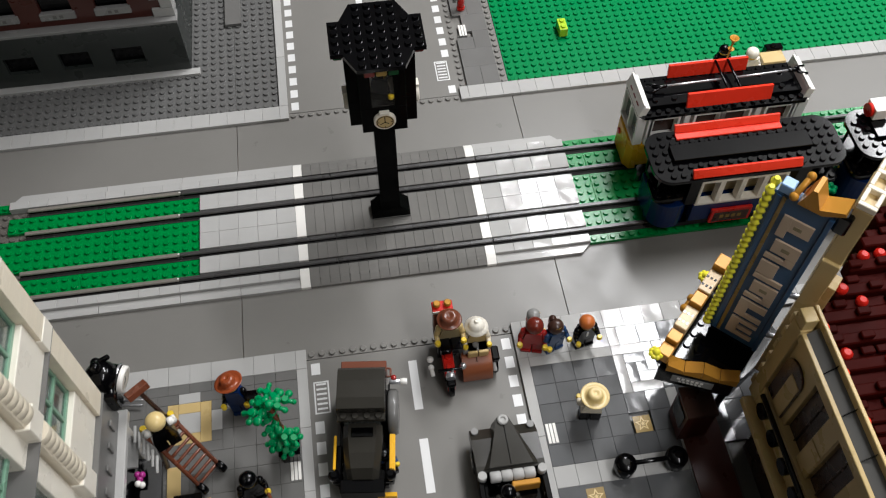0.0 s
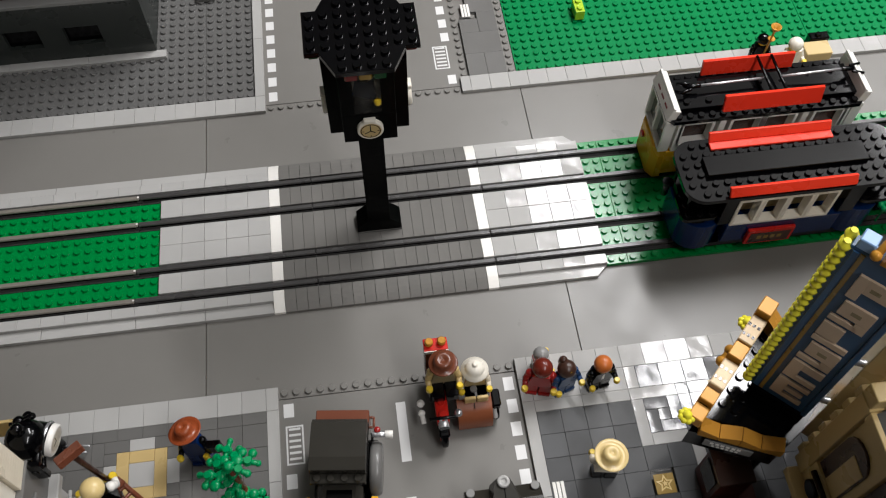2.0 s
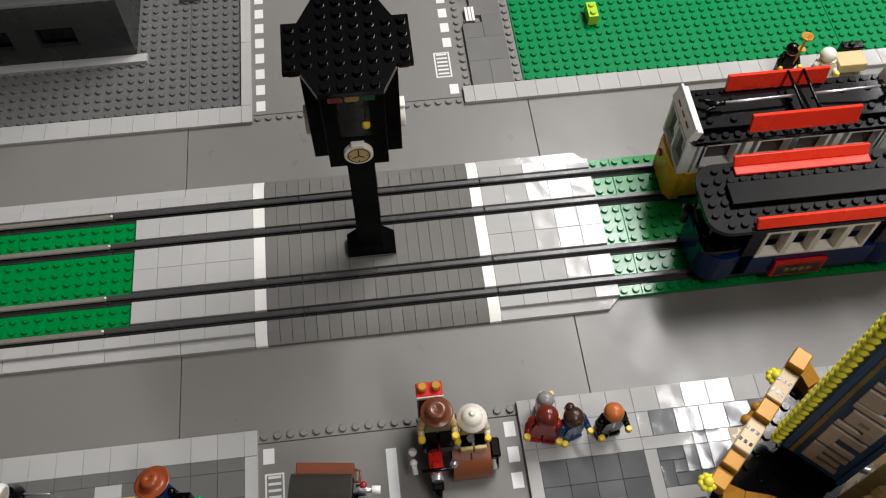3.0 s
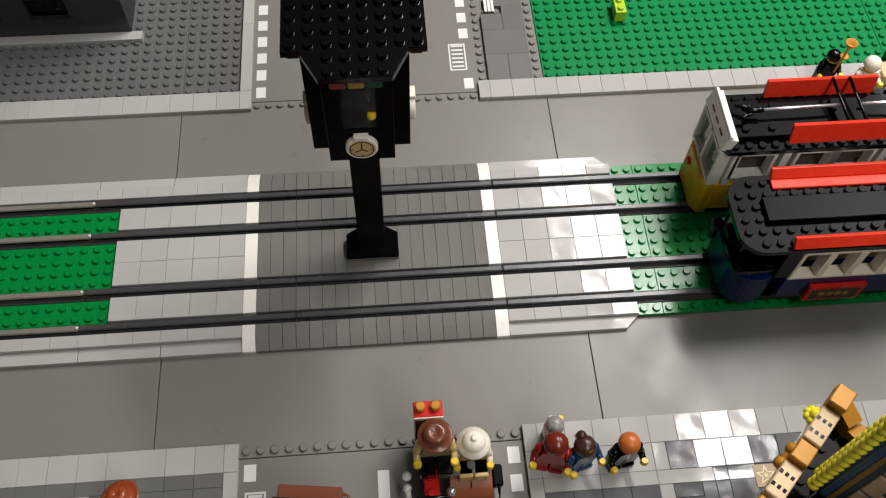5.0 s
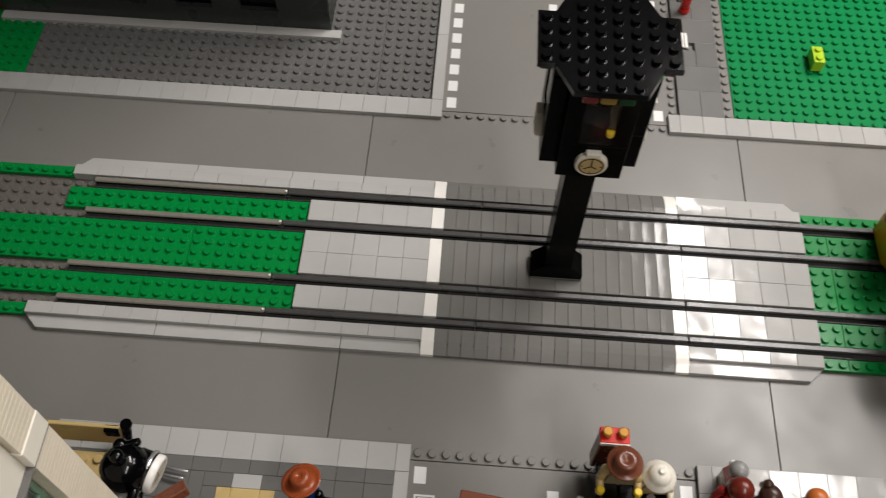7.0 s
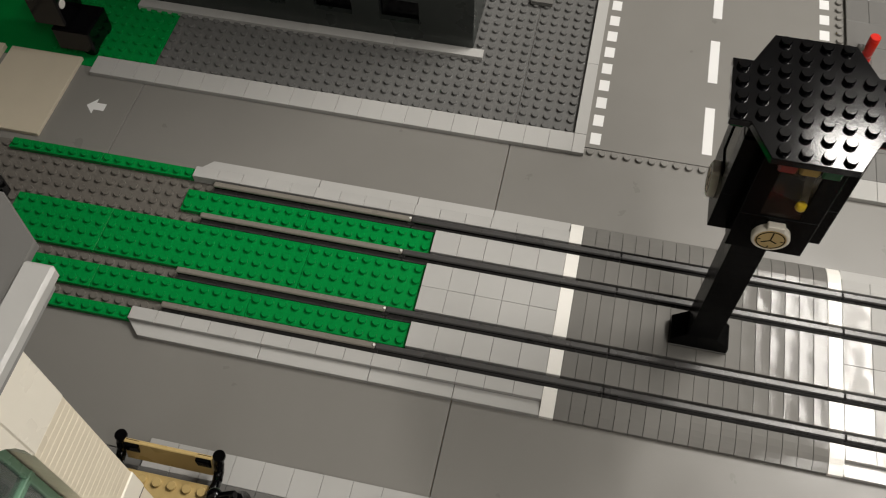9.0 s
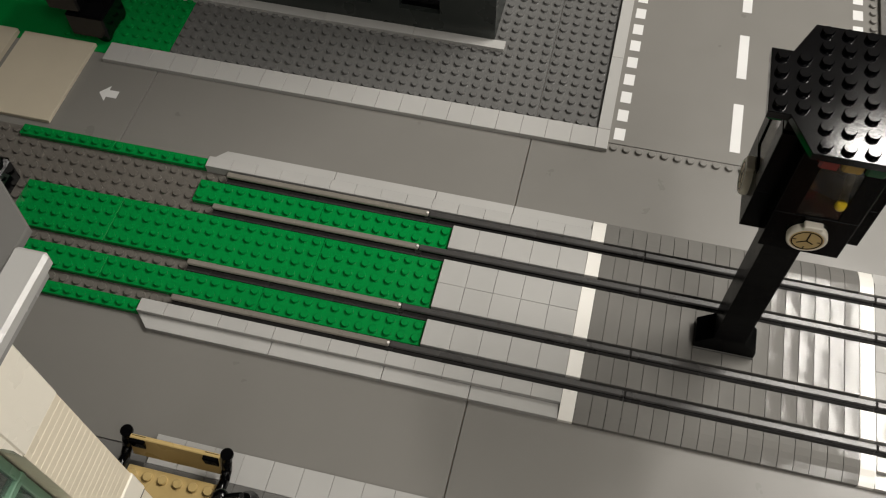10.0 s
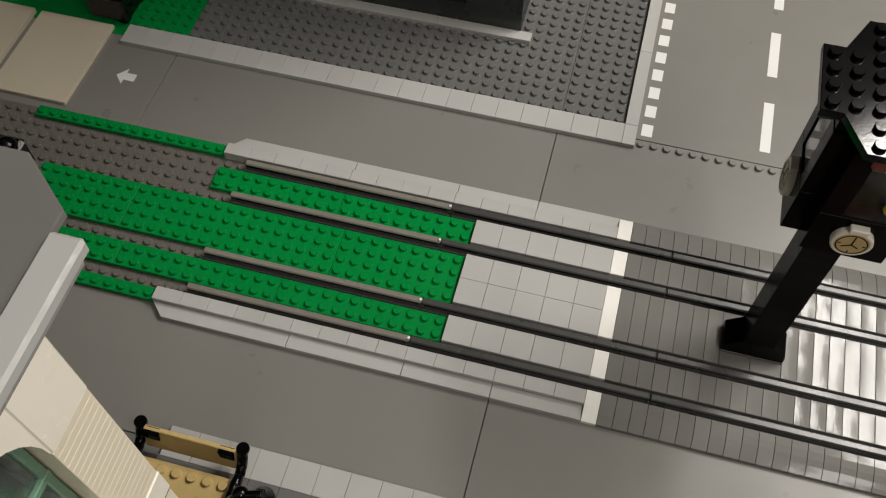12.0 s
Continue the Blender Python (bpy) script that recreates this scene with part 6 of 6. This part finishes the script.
def potted_plant():
    pp = thing("potted_plant", "green plastic leafy bush in a black pot", "plant", -1.85, -17.35, 0.4)
    pot = Shape().box(-0.8, 0.8, -0.8, 0.8, 0, 1.5, M_BLACK, 0.08).box(-0.95, 0.95, -0.95, 0.95, 1.5, 2.1, M_BLACK, 0.08)
    part("pot", pot, pp)
    part("stem", Shape().rod((0, 0, 1.9), (-0.25, 0.55, 5.2), 0.26, M_BROWN).rod((-0.25, 0.55, 5.2), (-0.7, 1.2, 8.2), 0.24, M_BROWN), pp, "brown stem")
    random.seed(11)

    def leaf(x, y, z, turn, size, tip):
        """A flat branching leaf: thick lobes joined by a web, with studs on them."""
        lf = Shape()
        lf.at = Matrix.Translation((x, y, z)) @ Matrix.Rotation(radians(turn), 4, "Z") @ Matrix.Rotation(radians(tip), 4, "Y")
        lobes = [(0.0, 0.0, 0.42), (0.75, 0.15, 0.45), (1.35, 0.62, 0.40), (1.45, -0.30, 0.42), (2.05, 0.18, 0.36), (2.15, -0.75, 0.3), (0.55, -0.68, 0.36), (1.1, -1.15, 0.3)]
        for n, (u, v, q) in enumerate(lobes):
            u, v, q = u * size, v * size, q * (0.85 + 0.3 * random.random())
            zz = random.uniform(-0.1, 0.1)
            lf.lathe((u, v, zz), [(q * 0.6, -0.2), (q * 0.95, -0.06), (q * 0.9, 0.1), (q * 0.55, 0.21), (q * 0.15, 0.25)], M_LEAF, 7)
            if n in (3, 6):
                lf.stud(u, v, zz + 0.18, M_LEAF, 10)
        for (i, j) in ((0, 1), (1, 2), (1, 3), (3, 4), (3, 5), (0, 6), (6, 7)):
            p, q = lobes[i], lobes[j]
            lf.rod((p[0] * size, p[1] * size, 0), (q[0] * size, q[1] * size, 0), 0.2, M_LEAF, 6)
        part("leaf", lf, pp)

    for x, y, z, turn, size, tip in ((-0.7, 1.2, 8.4, 20, 0.9, 8), (-0.7, 1.2, 8.1, 110, 0.95, 14), (-0.8, 1.2, 7.9, 200, 1.0, 18), (-0.6, 1.0, 7.0, 160, 1.05, 30), (-0.5, 0.9, 6.4, 245, 0.8, 38),
                                     (-0.2, 0.4, 4.6, 330, 0.8, 16), (-0.2, 0.3, 3.9, 215, 0.8, 30), (-0.1, 0.2, 3.5, 280, 0.75, 26)):
        leaf(x, y, z, turn, size, tip)


potted_plant()


def bench():
    bn = thing("bench", "tan toy bench with black scrolled arms", "bench", -22.5, -9.8, 0.4)
    seat = Shape().box(-3, 3, -2.0, 0.2, 0.8, 1.2, M_TAN, 0.04)
    for k in range(6):
        seat.stud(-2.5 + k, -0.35, 1.2, M_TAN, 16)
    part("seat", seat, bn)
    bk = Shape()
    bk.at = Matrix.Translation((0, 0.9, 1.1)) @ Matrix.Rotation(radians(-18), 4, "X")
    bk.box(-2.95, 2.95, -0.16, 0.16, 0.2, 1.9, M_TAN, 0.05)
    part("backrest", bk, bn)
    for x in (-2.4, 2.4):
        part("back_bracket", Shape().box(x - 0.5, x + 0.5, 1.05, 1.6, 1.0, 2.9, M_BLACK, 0.06), bn)
        part("leg", Shape().box(x - 0.4, x + 0.4, -1.6, 0.2, 0, 0.8, M_BLACK, 0.05), bn)
    for x in (-3.3, 3.3):
        arm = Shape()
        path = [(1.7, 2.7), (1.45, 2.4), (1.1, 1.8), (0.5, 1.5), (-0.4, 1.7), (-1.2, 1.6), (-1.6, 1.0), (-1.7, 0.2)]
        for (ya, za), (yb, zb) in zip(path, path[1:]):
            arm.rod((x, ya, za), (x, yb, zb), 0.32, M_BLACK, 12)
            arm.ball((x, yb, zb), 0.32, M_BLACK, 12)
        arm.cyl((x, 1.7, 2.65), 0.4, 0.28, M_BLACK, 16)
        part("arm", arm, bn, "black scrolled arm")


bench()
dl = thing("street_lamp_base", "black fallen lamp finial beside the bench", "lamp base", -17.6, -10.0, 0.4)
part("ring", Shape().lathe((0, 0, 0), [(0.5, 0), (0.7, 0.2), (0.7, 0.6), (0.4, 0.9), (0.3, 1.4)], M_BLACK, 16), dl)
part("rod", Shape().rod((0.4, 0, 0.4), (2.6, -0.3, 0.5), 0.12, M_SILVER).rod((0.4, -0.5, 0.4), (2.4, -0.8, 0.5), 0.12, M_SILVER), dl, "thin pale rods")

# ---- west end: ramp plates and dark rolling stock ----
rp = thing("ramp_plates", "pale cream smooth plates laid on the road end", "plate")
part("plate", Shape().box(-51.0, -44.3, 15.7, 24.6, 0.0, 0.35, M_SHADE_IVORY, 0.03), rp)
part("plate", Shape().box(-58.0, -51.6, 15.7, 24.6, 0.0, 0.5, M_SHADE_IVORY, 0.03), rp)
bf = thing("buffer_wagon", "black toy wagon with small white disc at the road end", "wagon", -44.6, 26.4, 0)
part("body", Shape().box(-1.9, 1.6, -1.5, 2.0, 0.6, 3.0, M_BLACK, 0.15), bf)
part("cab", Shape().box(-3.4, -0.4, -1.2, 2.0, 3.0, 6.4, M_BLACK, 0.15), bf)
part("disc", Shape().cyl((-0.4, -0.6, 5.2), 0.4, 0.12, M_WHITE, 14, "x"), bf, "white disc")
for wy in (-1.2, 1.4):
    part("wheel", Shape().cyl((0.8, wy, 0.8), 0.8, 0.4, M_BLACK, 18, "y"), bf)
dk = thing("signal_block", "black rounded toy block beside the track", "block", -45.0, 8.8, 0)
part("body", Shape().box(-1.6, 1.2, -1.5, 1.5, 0, 2.6, M_BLACK, 0.3), dk)
part("cap", Shape().ball((0.2, 0.4, 2.4), 0.9, M_BLACK, 14), dk)
